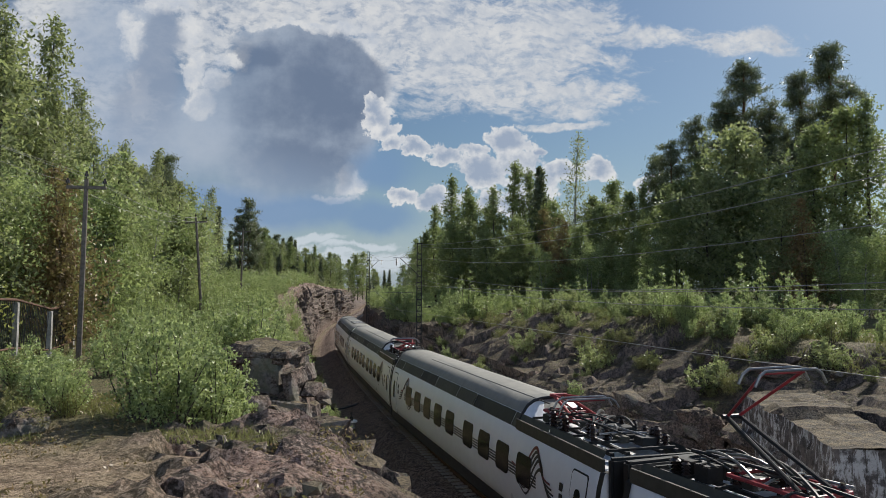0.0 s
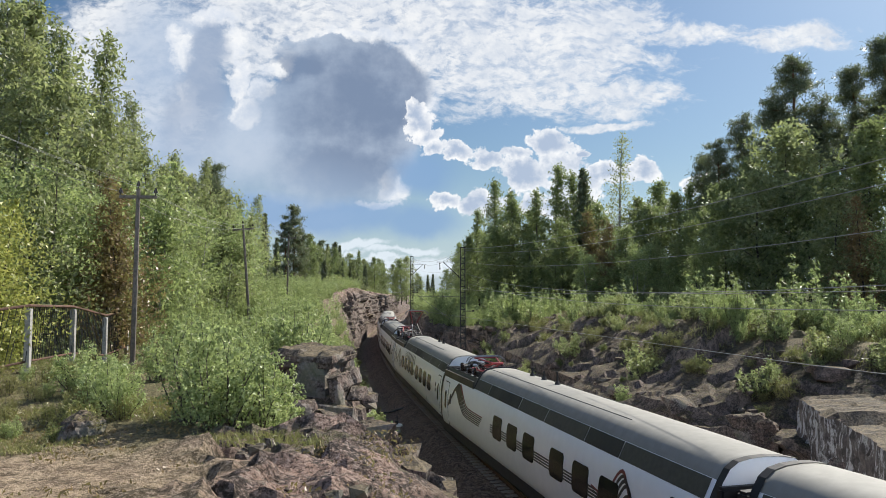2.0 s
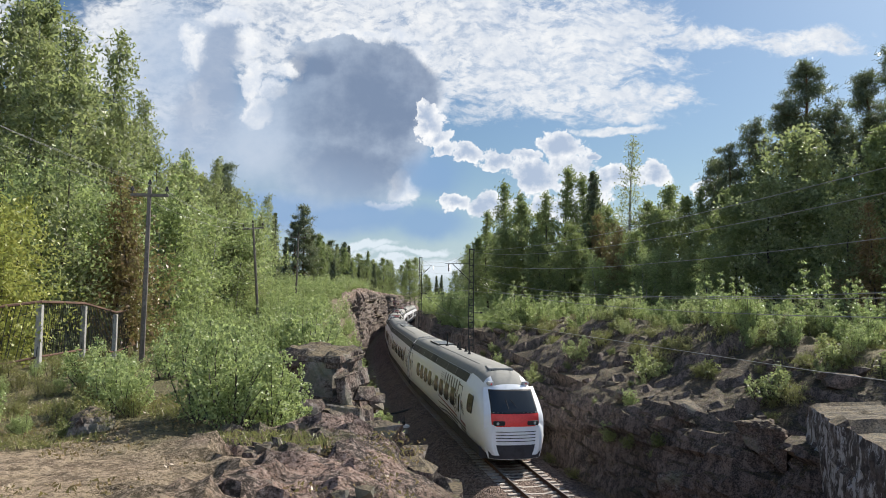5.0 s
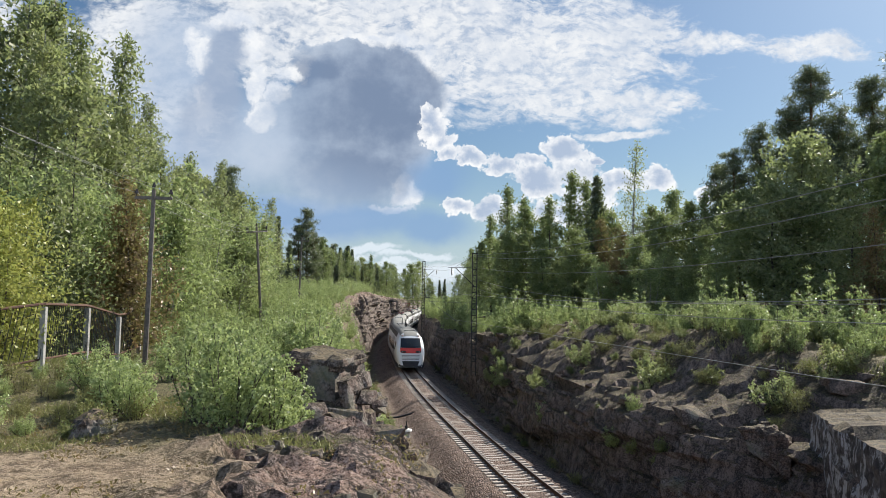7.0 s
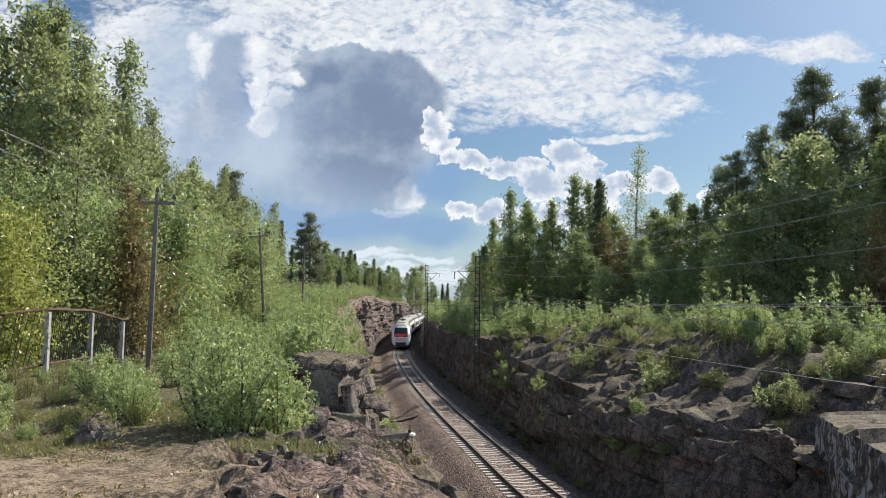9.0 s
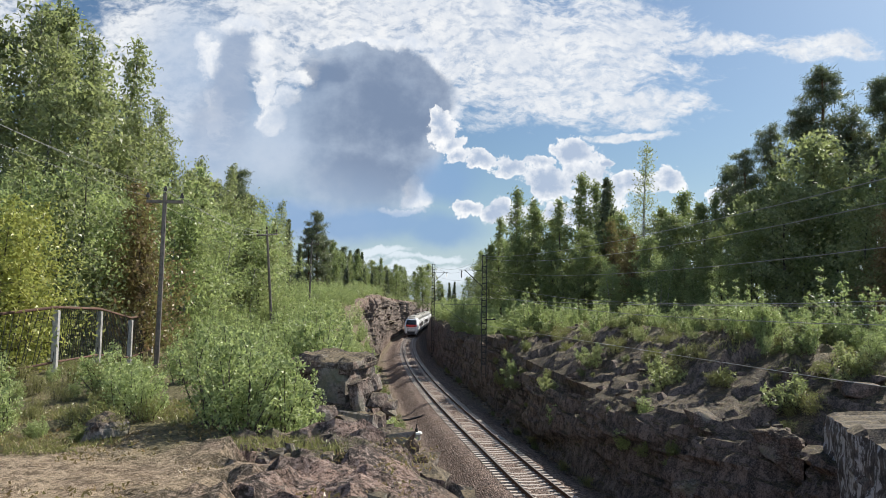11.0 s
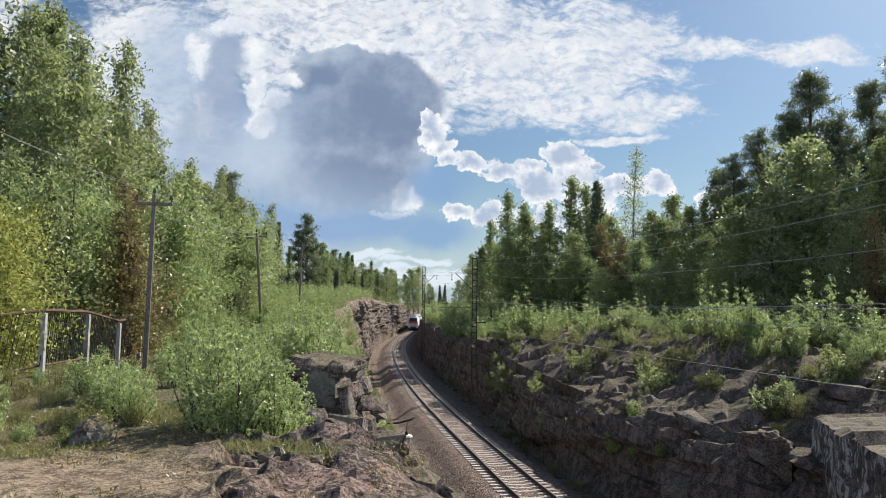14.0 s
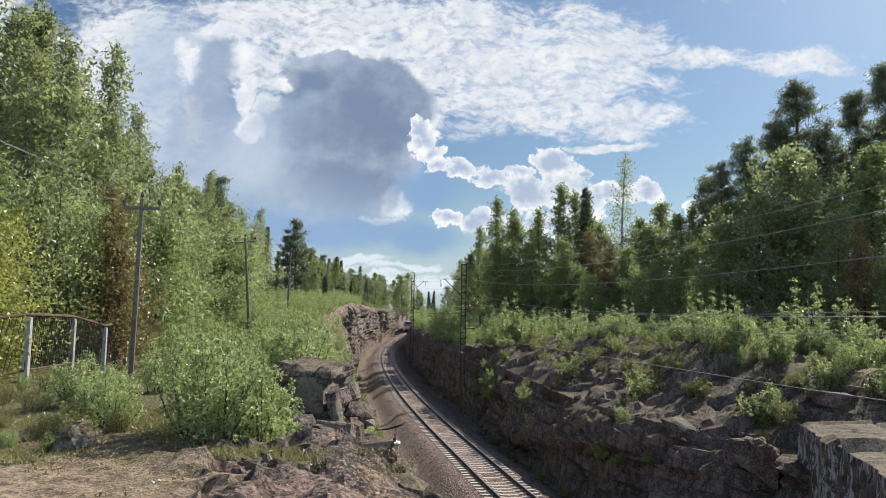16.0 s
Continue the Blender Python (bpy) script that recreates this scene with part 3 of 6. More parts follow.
def plate(y0, y1, z0, z1, r=.12, lift=.012, side=-1, steps=3):
    """A rounded panel laid on the curved side wall; verts and faces."""
    zs = [z0 + r * (1 - math.cos(radians(90 * k / steps))) for k in range(steps + 1)] + [z0 + r + (z1 - z0 - 2 * r) * k / 4 for k in range(1, 4)] + [z1 - r * (1 - math.cos(radians(90 * (steps - k) / steps))) for k in range(steps + 1)]
    verts, n = [], len(zs)
    for z in zs:
        d = max(0, z0 + r - z, z - (z1 - r))
        inset = r - math.sqrt(max(0, r * r - d * d))
        for y in (y0 + inset, y1 - inset):
            verts.append((side * (side_x(z) + lift), y, z))
    back = [(x - side * (lift + .03), y, z) for x, y, z in verts]
    faces = [(2 * i, 2 * i + 1, 2 * i + 3, 2 * i + 2) for i in range(n - 1)]
    faces += [(2 * i, 2 * i + 2, 2 * n + 2 * i + 2, 2 * n + 2 * i) for i in range(n - 1)] + [(2 * i + 1, 2 * n + 2 * i + 1, 2 * n + 2 * i + 3, 2 * i + 3) for i in range(n - 1)]
    return verts + back, faces


def wave(y0, flip, parent, side):
    """The crest of five lines that ends each row of stripes."""
    for k in range(5):
        path = []
        for i in range(27):
            u = i / 26
            z = 1.74 + .115 * k + (.80 - .02 * k) * math.exp(-((u - .42) / .17) ** 2) * (1 if k > 0 else .85) - .22 * math.exp(-((u - .78) / .13) ** 2) * (1 - .12 * k)
            path.append((y0 + flip * (3.0 * u + .12 * k), z))
        strip("crest_line", path, lambda u: .026 + .022 * math.exp(-((u - .45) / .25) ** 2), MAROON if k == 4 else STRIPE, parent, side)


def long_wave(y0, flip, parent, side):
    """The long falling swash beside the restaurant saloon."""
    for k in range(6):
        path = []
        for i in range(31):
            u = i / 30
            z = 1.78 + .085 * k + .75 * math.exp(-((u - .22) / .11) ** 2) * (1 - .03 * k) + .5 * math.exp(-((u - .36) / .14) ** 2)
            path.append((y0 + flip * (6.2 * u + .1 * k), z))
        strip("crest_line", path, lambda u: .025 + .045 * math.exp(-((u - .3) / .18) ** 2), MAROON if k == 5 else STRIPE, parent, side)


def insulator(parent, x, y, z, h=.4, r=.1):
    bm = bmesh.new()
    for i in range(5):
        rod(bm, (x, y, z + h * i / 5), (x, y, z + h * (i + .55) / 5), r * 1.15, r * .55, 10)
        rod(bm, (x, y, z + h * (i + .55) / 5), (x, y, z + h * (i + 1) / 5), r * .5, r * .5, 8)
    return part("insulator", bm, CERAMIC, parent, "brown ribbed ceramic insulator")


def pantograph(parent, y, d, raised):
    """Frame, arms and collector bow on a roof well; d is the way the knee points."""
    bm = bmesh.new()
    for x in (-.62, .62):
        rod(bm, (x, y - 1.0, 3.72), (x, y + 1.0, 3.72), .045)
    for yy in (-1, -.35, .35, 1):
        rod(bm, (-.62, y + yy, 3.72), (.62, y + yy, 3.72), .045)
    part("base_frame", bm, DEEPRED, parent, "dark red tubular pantograph frame")
    knee = (y + d * 1.45, 4.75) if raised else (y + d * 1.25, 4.12)
    top = (y + d * .05, 5.78) if raised else (y - d * .75, 4.22)
    bm = bmesh.new()
    for x in (-.42, .42):
        rod(bm, (x, y - d * .7, 3.75), (x * .45, knee[0], knee[1]), .05)
    rod(bm, (0, y - d * .5, 3.74), (0, knee[0], knee[1] - .12), .03)
    rod(bm, (-.3, knee[0], knee[1]), (.3, knee[0], knee[1]), .05)
    part("lower_arm", bm, DARKSTEEL if raised else DEEPRED, parent, "tubular lower arm")
    bm = bmesh.new()
    for x in (-.55, .55):
        rod(bm, (x * .3, knee[0], knee[1]), (x, top[0], top[1]), .032)
    rod(bm, (-.6, top[0], top[1]), (.6, top[0], top[1]), .03)
    part("upper_arm", bm, DEEPRED, parent, "dark red upper arm tubes")
    for k in (-.22, .22):
        bm = bmesh.new()
        pts = [(-.98, top[0] + k, top[1] - .2), (-.86, top[0] + k, top[1] - .02), (-.7, top[0] + k, top[1] + .07), (.7, top[0] + k, top[1] + .07), (.86, top[0] + k, top[1] - .02), (.98, top[0] + k, top[1] - .2)]
        tube(bm, pts, .032)
        part("collector_bow", bm, STEEL, parent, "pale curved collector bow")


def roof_gear(car, y0, y1, seed):
    """High-voltage switchgear in the open well between two roof halves."""
    rng = random.Random(seed)
    bm = bmesh.new()
    for x in (-.95, -.5, .5, .95):
        box(bm, x - .05, x + .05, y0 + .2, y1 - .2, 3.40, 3.48)
    for k in range(6):
        y = y0 + .4 + (y1 - y0 - .8) * k / 5
        box(bm, -1.0, 1.0, y - .04, y + .04, 3.47, 3.53)
    part("roof_rack", bm, DARKSTEEL, car, "dark steel roof rack")
    for k in range(14):
        insulator(car, rng.choice((-.85, -.4, .1, .5, .85)), rng.uniform(y0 + .3, y1 - .3), 3.45, rng.uniform(.3, .5), rng.uniform(.09, .14))
    for k in range(17):
        bm = bmesh.new()
        a = Vector((rng.uniform(-.9, .9), rng.uniform(y0 + .3, y1 - .3), rng.uniform(3.6, 3.95)))
        b = Vector((rng.uniform(-.9, .9), rng.uniform(y0 + .3, y1 - .3), rng.uniform(3.6, 3.95)))
        c = (a + b) / 2 + Vector((0, 0, rng.uniform(.05, .35)))
        tube(bm, [a * (1 - t) ** 2 + c * 2 * t * (1 - t) + b * t * t for t in np.linspace(0, 1, 9)], rng.choice((.022, .03, .04)), 6)
        part("cable", bm, rng.choice((BLACK, DARKSTEEL, STEEL)), car)
    for k in range(8):
        bm = bmesh.new()
        x, y = rng.uniform(-.7, .7), rng.uniform(y0 + .5, y1 - .5)
        box(bm, x - rng.uniform(.12, .3), x + rng.uniform(.12, .3), y - rng.uniform(.15, .4), y + rng.uniform(.15, .4), 3.45, rng.uniform(3.6, 3.8), .02)
        part("switch_box", bm, rng.choice((OLIVE, CHARCOAL, DARKSTEEL)), car)


def bogie(car, y):
    bm = bmesh.new()
    for x in (-1.05, 1.05):
        box(bm, x - .12, x + .12, y - 1.7, y + 1.7, .42, .68, .04)
        for k in (-1.35, 1.35):
            box(bm, x - .16, x + .16, y + k - .2, y + k + .2, .28, .62, .05)
    box(bm, -1.0, 1.0, y - .3, y + .3, .4, .7, .04)
    fr = part("bogie", bm, DARKSTEEL, car, "dirty dark bogie frame")
    for k in (-1.35, 1.35):
        for x in (-.80, .80):
            bm = bmesh.new()
            rod(bm, (x - .06, y + k, .44), (x + .06, y + k, .44), .43, None, 24)
            rod(bm, (x * 1.08 - .05, y + k, .44), (x * 1.08 + .05, y + k, .44), .16, None, 12)
            part("wheel", bm, STEEL, fr, "worn steel wheel")


def letters(car, y0, flip, side):
    """Seven dark slanted marks where the maker's word is painted, with its speed lines."""
    for k in range(7):
        y = y0 + flip * (.70 * k)
        w = .12 + .03 * (k % 2)
        pts = [(y - flip * w - .08, 2.46), (y + flip * w - .08, 2.46), (y + flip * w + .08, 3.04), (y - flip * w + .08, 3.04)]
        raw("painted_mark", [(side * (side_x(z) + .014), pts[0][0] + (pts[3][0] - pts[0][0]) * (z - 2.46) / .58 + q * (pts[1][0] - pts[0][0]), z) for z in (2.46, 2.75, 3.04) for q in (0, 1)], [(0, 1, 3, 2), (2, 3, 5, 4)], STRIPE, car)
    for k in range(5):
        z = 2.52 + .11 * k
        strip("speed_line", [(y0 - flip * (1.25 + .1 * k), z), (y0 - flip * .35, z)], .012, STRIPE, car, side)


def coach(index, length, wells=(), windows=(), cab=0, raised=None, crest=(), swash=None, word=None, vents=(), panel=None, masts=()):
    """One car, its middle at the origin, running along +y. wells: (y0, y1) stretches with open roof gear."""
    car = thing("train_car", pose(0, 0, 0), "white tilting train car with dark windows, stripes and grey-green roof band" if not cab else "white tilting train driving car with sloping nose and red band", "train car", "cars of the train")
    h = length / 2 - .28
    stops = []

    cuts = {-h, h} | {y for a, b in wells for y in (a, a + .35, b - .35, b)} | set(np.linspace(-h + .4, h - .4, 12))
    for y in sorted(cuts):
        if abs(y) > h + .001:
            continue
        if cab and y < -h + 4.5:
            continue
        if any(a < y < b for a, b in wells):
            t = 3.12 if any(a + .3 < y < b - .3 for a, b in wells) else 3.6
        else:
            t = 4.0
        stops.append((y, t, 1.6, 0))
    if cab:
        stops = [(-h, 2.15, 1.12, 1), (-h + .08, 2.28, 1.26, 1), (-h + .3, 2.5, 1.40, 1), (-h + .7, 2.86, 1.49, 1), (-h + 1.3, 3.42, 1.55, 1), (-h + 2.0, 3.78, 1.58, 1), (-h + 3.0, 3.92, 1.6, 1), (-h + 4.4, 4.0, 1.6, 1)] + stops
    rows = [section(*s) for s in stops]

    def pick(c):
        return 1 if c.z > 3.55 else 0

    loft("body", rows, [WHITE, ROOFWHITE], pick, car, "glossy white car body with weathered roof")
    # dirty lower skirt
    bm = bmesh.new()
    lo = -h + (.9 if cab else 0)
    for a, b in ((lo, h),):
        vs = [[bm.verts.new((x, y, z)) for x, z in ((-1.50, .86), (-1.47, .45), (-1.36, .32), (1.36, .32), (1.47, .45), (1.50, .86))] for y in (a + .05, b - .05)]
        for i in range(5):
            bm.faces.new((vs[0][i], vs[0][i + 1], vs[1][i + 1], vs[1][i]))
        bm.faces.new(vs[0][::-1]), bm.faces.new(vs[1])
    part("skirt", bm, SKIRT, car, "dark dirty skirt")
    for y in (-h + 4.2, h - 4.2):
        bogie(car, y)
    # grey-green cantrail band, in panels
    y, k = -h + (4.6 if cab else .35), 0
    while y < h - .3:
        step = min((2.3, 3.4, 2.8, 4.1)[(k + index) % 4], h - .3 - y)
        for side in (-1, 1):
            well = any(a - .2 < y + step / 2 < b + .2 for a, b in wells)
            pts = [(side * (w + .012), yy, z) for yy in (y + .015, y + step - .015) for w, z in ((1.352, 3.14), (1.128, 3.545))]
            raw("roof_band_panel", pts, [(0, 1, 3, 2)], (OLIVE, CHARCOAL, OLIVE)[(k + index) % 3] if not well else OLIVE, car)
        y, k = y + step, k + 1
    for a, b in wells:
        for side in (-1, 1):
            bm = bmesh.new()
            box(bm, side * 1.36 - .04, side * 1.36 + .04, max(a, -h) + .1, min(b, h) - .1, 3.1, 3.42, .01)
            part("well_coaming", bm, OLIVE, car, "grey-green raised edge of the roof well")
        roof_gear(car, max(a, -h) + .2, min(b, h) - .2, index * 7 + int(a))
        edge = b if a < 0 else a
        pts = section(edge)[7:20]
        bm = bmesh.new()
        tube(bm, [(x, edge, z + .01) for x, _, z in pts], .05, 6)
        part("roof_edge", bm, BLACK, car, "black rim at the end of the raised roof")
    if raised is not None:
        pantograph(car, raised[0], raised[1], raised[2])
    # dark gangway bellows ring at the front end, and at the rear when there is no cab
    for end, on in ((1, True), (-1, not cab)):
        if on:
            bm = bmesh.new()
            box(bm, -1.33, 1.33, end * h - .02, end * (h + .27) + .02, .7, 3.5, .06)
            part("gangway_bellows", bm, BLACK, car, "black rubber gangway bellows")
        if on:
            rings = [[(x * 1.006, yy, z * 1.004) for x, _, z in section(0, 3.12 if any(a < end * h < b for a, b in wells) else 4.0)] for yy in (end * (h - .20), end * (h + .03))]
            n = len(rings[0])
            raw("end_frame", rings[0] + rings[1], [(i, i + 1, n + i + 1, n + i) for i in range(n - 1)], BLACK, car, "black end frame of the car")
    # windows, doors, stripes on both sides
    for side in (-1, 1):
        first = None
        v, f = plate(-.58, .58, 1.72, 2.58, .16, .022, side)
        for y in windows:
            if first is None:
                first = raw("window", v, f, GLASS, car)
                first.matrix_basis = pose(0, y, 0)
            else:
                shared(first, pose(0, y, 0))
        for y in ((h - 1.15, -h + 1.15) if not cab else (h - 1.15, -h + 5.4)):
            v2, f2 = plate(y - .47, y + .47, .82, 2.92, .12, .016, side)
            raw("door_seal", v2, f2, BLACK, car, "black door seal")
            v2, f2 = plate(y - .43, y + .43, .86, 2.88, .1, .026, side)
            door = raw("door", v2, f2, WHITE, car, "white plug door")
            v2, f2 = plate(y - .17, y + .17, 1.62, 2.5, .15, .034, side)
            raw("door_window", v2, f2, GLASS, door)
            for dz, dy in ((2.22, 1.0), (1.95, 1.0)):
                v2, f2 = plate(y - math.copysign(dy, y) - .1, y - math.copysign(dy, y) + .1, dz, dz + .2, .02, .018, side)
                raw("display", v2, f2, CHARCOAL, car)
        if windows:
            ends = (min(windows) - 1.0, max(windows) + 1.0)
            for k in range(4):
                strip("stripe", [(yy, 1.88 + .085 * k) for yy in np.linspace(ends[0], ends[1], 9)], .027, STRIPE, car, side, .009)
        for y, flip in crest:
            wave(y, flip, car, side)
        if swash:
            long_wave(swash[0], swash[1], car, side)
        if cab:
            for k in range(4):
                strip("swash_line", [(-1.5 - .42 * i, 1.62 - .17 * k - .018 * i - .16 * math.exp(-(i / 5) ** 2) * k) for i in range(21)], lambda u: .03 + .03 * u, MAROON if k == 0 else STRIPE, car, side)
        if word is not None:
            letters(car, word, 1 if side > 0 else -1, side)
    # roof fittings
    if panel is not None:
        bm = bmesh.new()
        box(bm, -.52, .6, panel - 1.9, panel + 1.9, 3.88, 4.02, .03)
        pn = part("roof_hatch", bm, ROOFWHITE, car, "ribbed pale roof hatch with dark edge")
        bm = bmesh.new()
        for k in range(14):
            y = panel - 1.75 + .27 * k
            box(bm, -.46, .54, y, y + .05, 4.015, 4.035)
        part("hatch_ribs", bm, LIGHTGREY, pn)
        bm = bmesh.new()
        box(bm, -.56, .64, panel - 1.96, panel - 1.88, 3.88, 4.03), box(bm, -.57, -.51, panel - 1.9, panel + 1.9, 3.88, 4.03)
        part("hatch_edge", bm, BLACK, pn)
    bm = bmesh.new()
    box(bm, -.565, -.54, -h + 5.2, h - 5.5, 3.93, 3.963), box(bm, .61, .63, -h + 8, h - 9, 3.92, 3.955)
    part("roof_seam", bm, CHARCOAL, car, "dark roof seam")
    for x, y, hgt in masts:
        bm = bmesh.new()
        rod(bm, (x, y, 3.92), (x, y, 4.1), .16, .07), rod(bm, (x, y, 4.05), (x, y, 4.0 + hgt), .05, .04)
        part("roof_aerial", bm, BLACK, car, "short black roof aerial")
    for y in vents:
        for side in (-1, 1):
            for k in range(4):
                pts = [(side * (w + .02), yy, z) for yy in (y + .12 * k, y + .12 * k + .07) for w, z in ((1.335, 3.18), (1.15, 3.5))]
                raw("louvre", pts, [(0, 1, 3, 2)], BLACK, car)
    if cab:
        make_nose(car, -h)
    # the loading gauge is tall and broad here: body stretched over the bogies
    done = set()
    for o in car.children_recursive:
        if o.name.split(".")[0] not in ("bogie", "wheel") and o.data.name not in done:
            done.add(o.data.name)
            o.data.transform(Matrix.Diagonal((1.035, 1, 1.115, 1)))
    return car


def make_nose(car, y0):
    """Rear driving end: windscreen, red band, lamps, wipers, bumper stripes, coupler hatch."""
    # face plate that squares the nose off
    rows = []
    for z, y, hw in ((.45, -.03, 1.20), (.75, -.06, 1.31), (1.1, -.09, 1.37), (1.6, -.10, 1.40), (1.95, -.08, 1.41), (2.2, -.02, 1.40), (2.36, .06, 1.37), (2.62, .30, 1.34), (3.0, .70, 1.27), (3.3, 1.05, 1.20)):
        rows.append([(x * hw, y0 + y + .30 * abs(x) ** 3.2 * hw, z) for x in np.linspace(-1, 1, 15)])
    n = 15
    raw("nose_shell", [p for r in rows for p in r], [(j * n + i, j * n + i + 1, (j + 1) * n + i + 1, (j + 1) * n + i) for j in range(len(rows) - 1) for i in range(n - 1)], WHITE, car, "white rounded nose shell", True)

    def face(name, z0, z1, h0, h1, mat, lift, label=""):
        out = []
        zs = [r[0][2] for r in rows]
        for j in range(7):
            z = z0 + (z1 - z0) * j / 6
            hw = h0 + (h1 - h0) * j / 6
            full = float(np.interp(z, zs, [1.20, 1.31, 1.37, 1.40, 1.41, 1.40, 1.37, 1.34, 1.27, 1.20]))
            yb = float(np.interp(z, zs, [-.03, -.06, -.09, -.10, -.08, -.02, .06, .30, .70, 1.05]))
            for i in range(13):
                x = -hw + 2 * hw * i / 12
                out.append((x, y0 + yb + .30 * abs(x / full) ** 3.2 * full - lift, z + lift * .4))
        return raw(name, out, [(j * 13 + i, j * 13 + i + 1, j * 13 + 14 + i, j * 13 + 13 + i) for j in range(6) for i in range(12)], mat, car, label, True)

    face("windscreen_surround", 2.30, 3.22, 1.10, 1.04, BLACK, .012, "black windscreen surround")
    face("windscreen", 2.36, 3.16, 1.04, .98, SCREEN, .03, "dark glossy windscreen")
    red = face("red_band", 1.80, 2.31, 1.10, 1.12, RED, .024, "red band with tail lamps")
    for side in (-1, 1):
        bm = bmesh.new()
        box(bm, side * .78 - .26, side * .78 + .26, y0 - .13, y0 + .1, 1.86, 2.04, .03)
        lamp = part("lamp_housing", bm, CHARCOAL, car, "dark lamp housing")
        bm = bmesh.new()
        rod(bm, (side * .86, y0 - .145, 1.95), (side * .86, y0 - .11, 1.95), .06, None, 16)
        part("tail_lamp", bm, LIGHTGREY, lamp)
        bm = bmesh.new()
        rod(bm, (side * .25, y0 + .06, 2.36), (side * .12 - .25, y0 + .46, 2.86), .018, None, 6)
        part("wiper", bm, BLACK, car, "black wiper")
        # roof-edge lamps above the windscreen
        bm = bmesh.new()
        box(bm, side * .84 - .15, side * .84 + .15, y0 + 1.30, y0 + 1.7, 3.36, 3.50, .03)
        mk = part("marker_panel", bm, LIGHTGREY, car, "pale grey marker lamp panel")
        bm = bmesh.new()
        rod(bm, (side * .84, y0 + 1.285, 3.42), (side * .84, y0 + 1.305, 3.42), .035, None, 12)
        part("marker_lamp", bm, TAIL, mk, "small glowing red marker lamp")
        # cab side window
        v, f = plate(y0 + 2.2, y0 + 3.4, 2.0, 2.8, .16, .0, side)
        raw("cab_window", [(x + side * .01, y, z) for x, y, z in v], f, GLASS, car, "dark cab side window")
    for k in range(4):
        face("bumper_stripe", 1.18 + .13 * k, 1.21 + .13 * k, 1.30, 1.30, STRIPE, .02)
    face("lower_apron", .46, 1.04, 1.16, 1.30, SKIRT, .03, "dark blue-grey lower apron")
    bm = bmesh.new()
    wedge = [bm.verts.new(v) for v in ((-.62, y0 + 2.75, 3.70), (.62, y0 + 2.75, 3.70), (.62, y0 + 2.85, 3.95), (-.62, y0 + 2.85, 3.95), (-.5, y0 + 4.1, 3.75), (.5, y0 + 4.1, 3.75), (.5, y0 + 4.1, 4.0), (-.5, y0 + 4.1, 4.0))]
    for f in ((0, 1, 2, 3), (5, 4, 7, 6), (1, 5, 6, 2), (4, 0, 3, 7), (3, 2, 6, 7), (0, 4, 5, 1)):
        bm.faces.new([wedge[i] for i in f])
    bmesh.ops.bevel(bm, geom=list(bm.edges), offset=.03, segments=2, affect="EDGES")
    scoop = part("air_scoop", bm, ROOFWHITE, car, "white roof air scoop")
    bm = bmesh.new()
    for k in range(12):
        x = -.5 + .085 * k
        box(bm, x, x + .045, y0 + 2.73, y0 + 2.80, 3.76, 3.90)
    part("scoop_grille", bm, BLACK, scoop, "black grille")


def row_of(*groups):
    return [y for a, n in groups for y in (a + 1.9 * i for i in range(n))]


CARS = [
    coach(1, END_CAR, windows=row_of((-6.2, 4), (2.2, 4)), cab=1, crest=((-9.6, 1),), word=-3.4, panel=6.8, vents=(9.2,), masts=((0, -3.0, .75), (.2, -1.0, .3), (.1, .4, .45), (.3, 2.0, .3), (-.1, 4.0, .8))),
    coach(2, PITCH_CAR, windows=row_of((-7.6, 4), (.6, 4)), crest=((10.2, -1), (-10.4, 1)), panel=7.8, vents=(6.0, 9.6)),
    coach(3, PITCH_CAR, wells=((6.6, 13.3),), windows=row_of((-8.0, 3), (-1.5, 3)), raised=(8.6, -1, False), swash=(11.2, -1), crest=((-10.4, 1),), masts=((.3, 3.2, .32), (.3, 1.8, .32), (.25, .2, .45))),
    coach(4, PITCH_CAR, wells=((6.6, 13.3),), windows=row_of((-8.0, 4), (.2, 4)), raised=(9.2, 1, True), crest=((10.2, -1),), word=3.4, masts=((.3, -2.5, .3), (.3, -.8, .3))),
    coach(5, PITCH_CAR, wells=((-13.3, -6.6),), windows=row_of((-7.8, 4), (.4, 5)), raised=(-8.2, 1, False), crest=((10.3, -1), (-10.3, 1))),
    coach(6, PITCH_CAR, wells=((-13.3, -6.6),), windows=row_of((-7.8, 4), (.4, 5)), raised=(-9.2, -1, False), crest=((-10.4, 1),)),
    coach(7, END_CAR, windows=row_of((-6.2, 4), (2.2, 4)), cab=1, crest=((-9.6, 1),), panel=6.8),
]
# tail of the train along the line: (seconds, metres from beside the camera)
TAIL_AT = [(0, -86.4), (2.5, -24.4), (4.2, 17.0), (6.3, 63.0), (7, 79.6), (8, 102.0), (9, 121.0), (11.5, 165.5), (13, 191.5), (14.5, 214), (16, 242)]


def tail_at(t):
    ts, ss = [p[0] for p in TAIL_AT], [p[1] for p in TAIL_AT]
    w = np.array([-.6, -.3, 0, .3, .6])
    return float(np.mean([np.interp(t + d, ts, ss) if 0 < t + d < 16 else (ss[0] + (t + d) * 24.8 if t + d <= 0 else ss[-1] + (t + d - 16) * 18.5) for d in w]))


def car_pose(back, length, t, turned=False):
    """Stands on two bogies on the line."""
    mid = tail_at(t) + back + length / 2
    a, b = on_line(mid - length / 2 + 4.4), on_line(mid + length / 2 - 4.4)
    c, d = (a + b) / 2, b - a
    return pose(c.x, c.y, 0, 0, 0, math.degrees(math.atan2(-d.x, d.y)) + (180 if turned else 0))


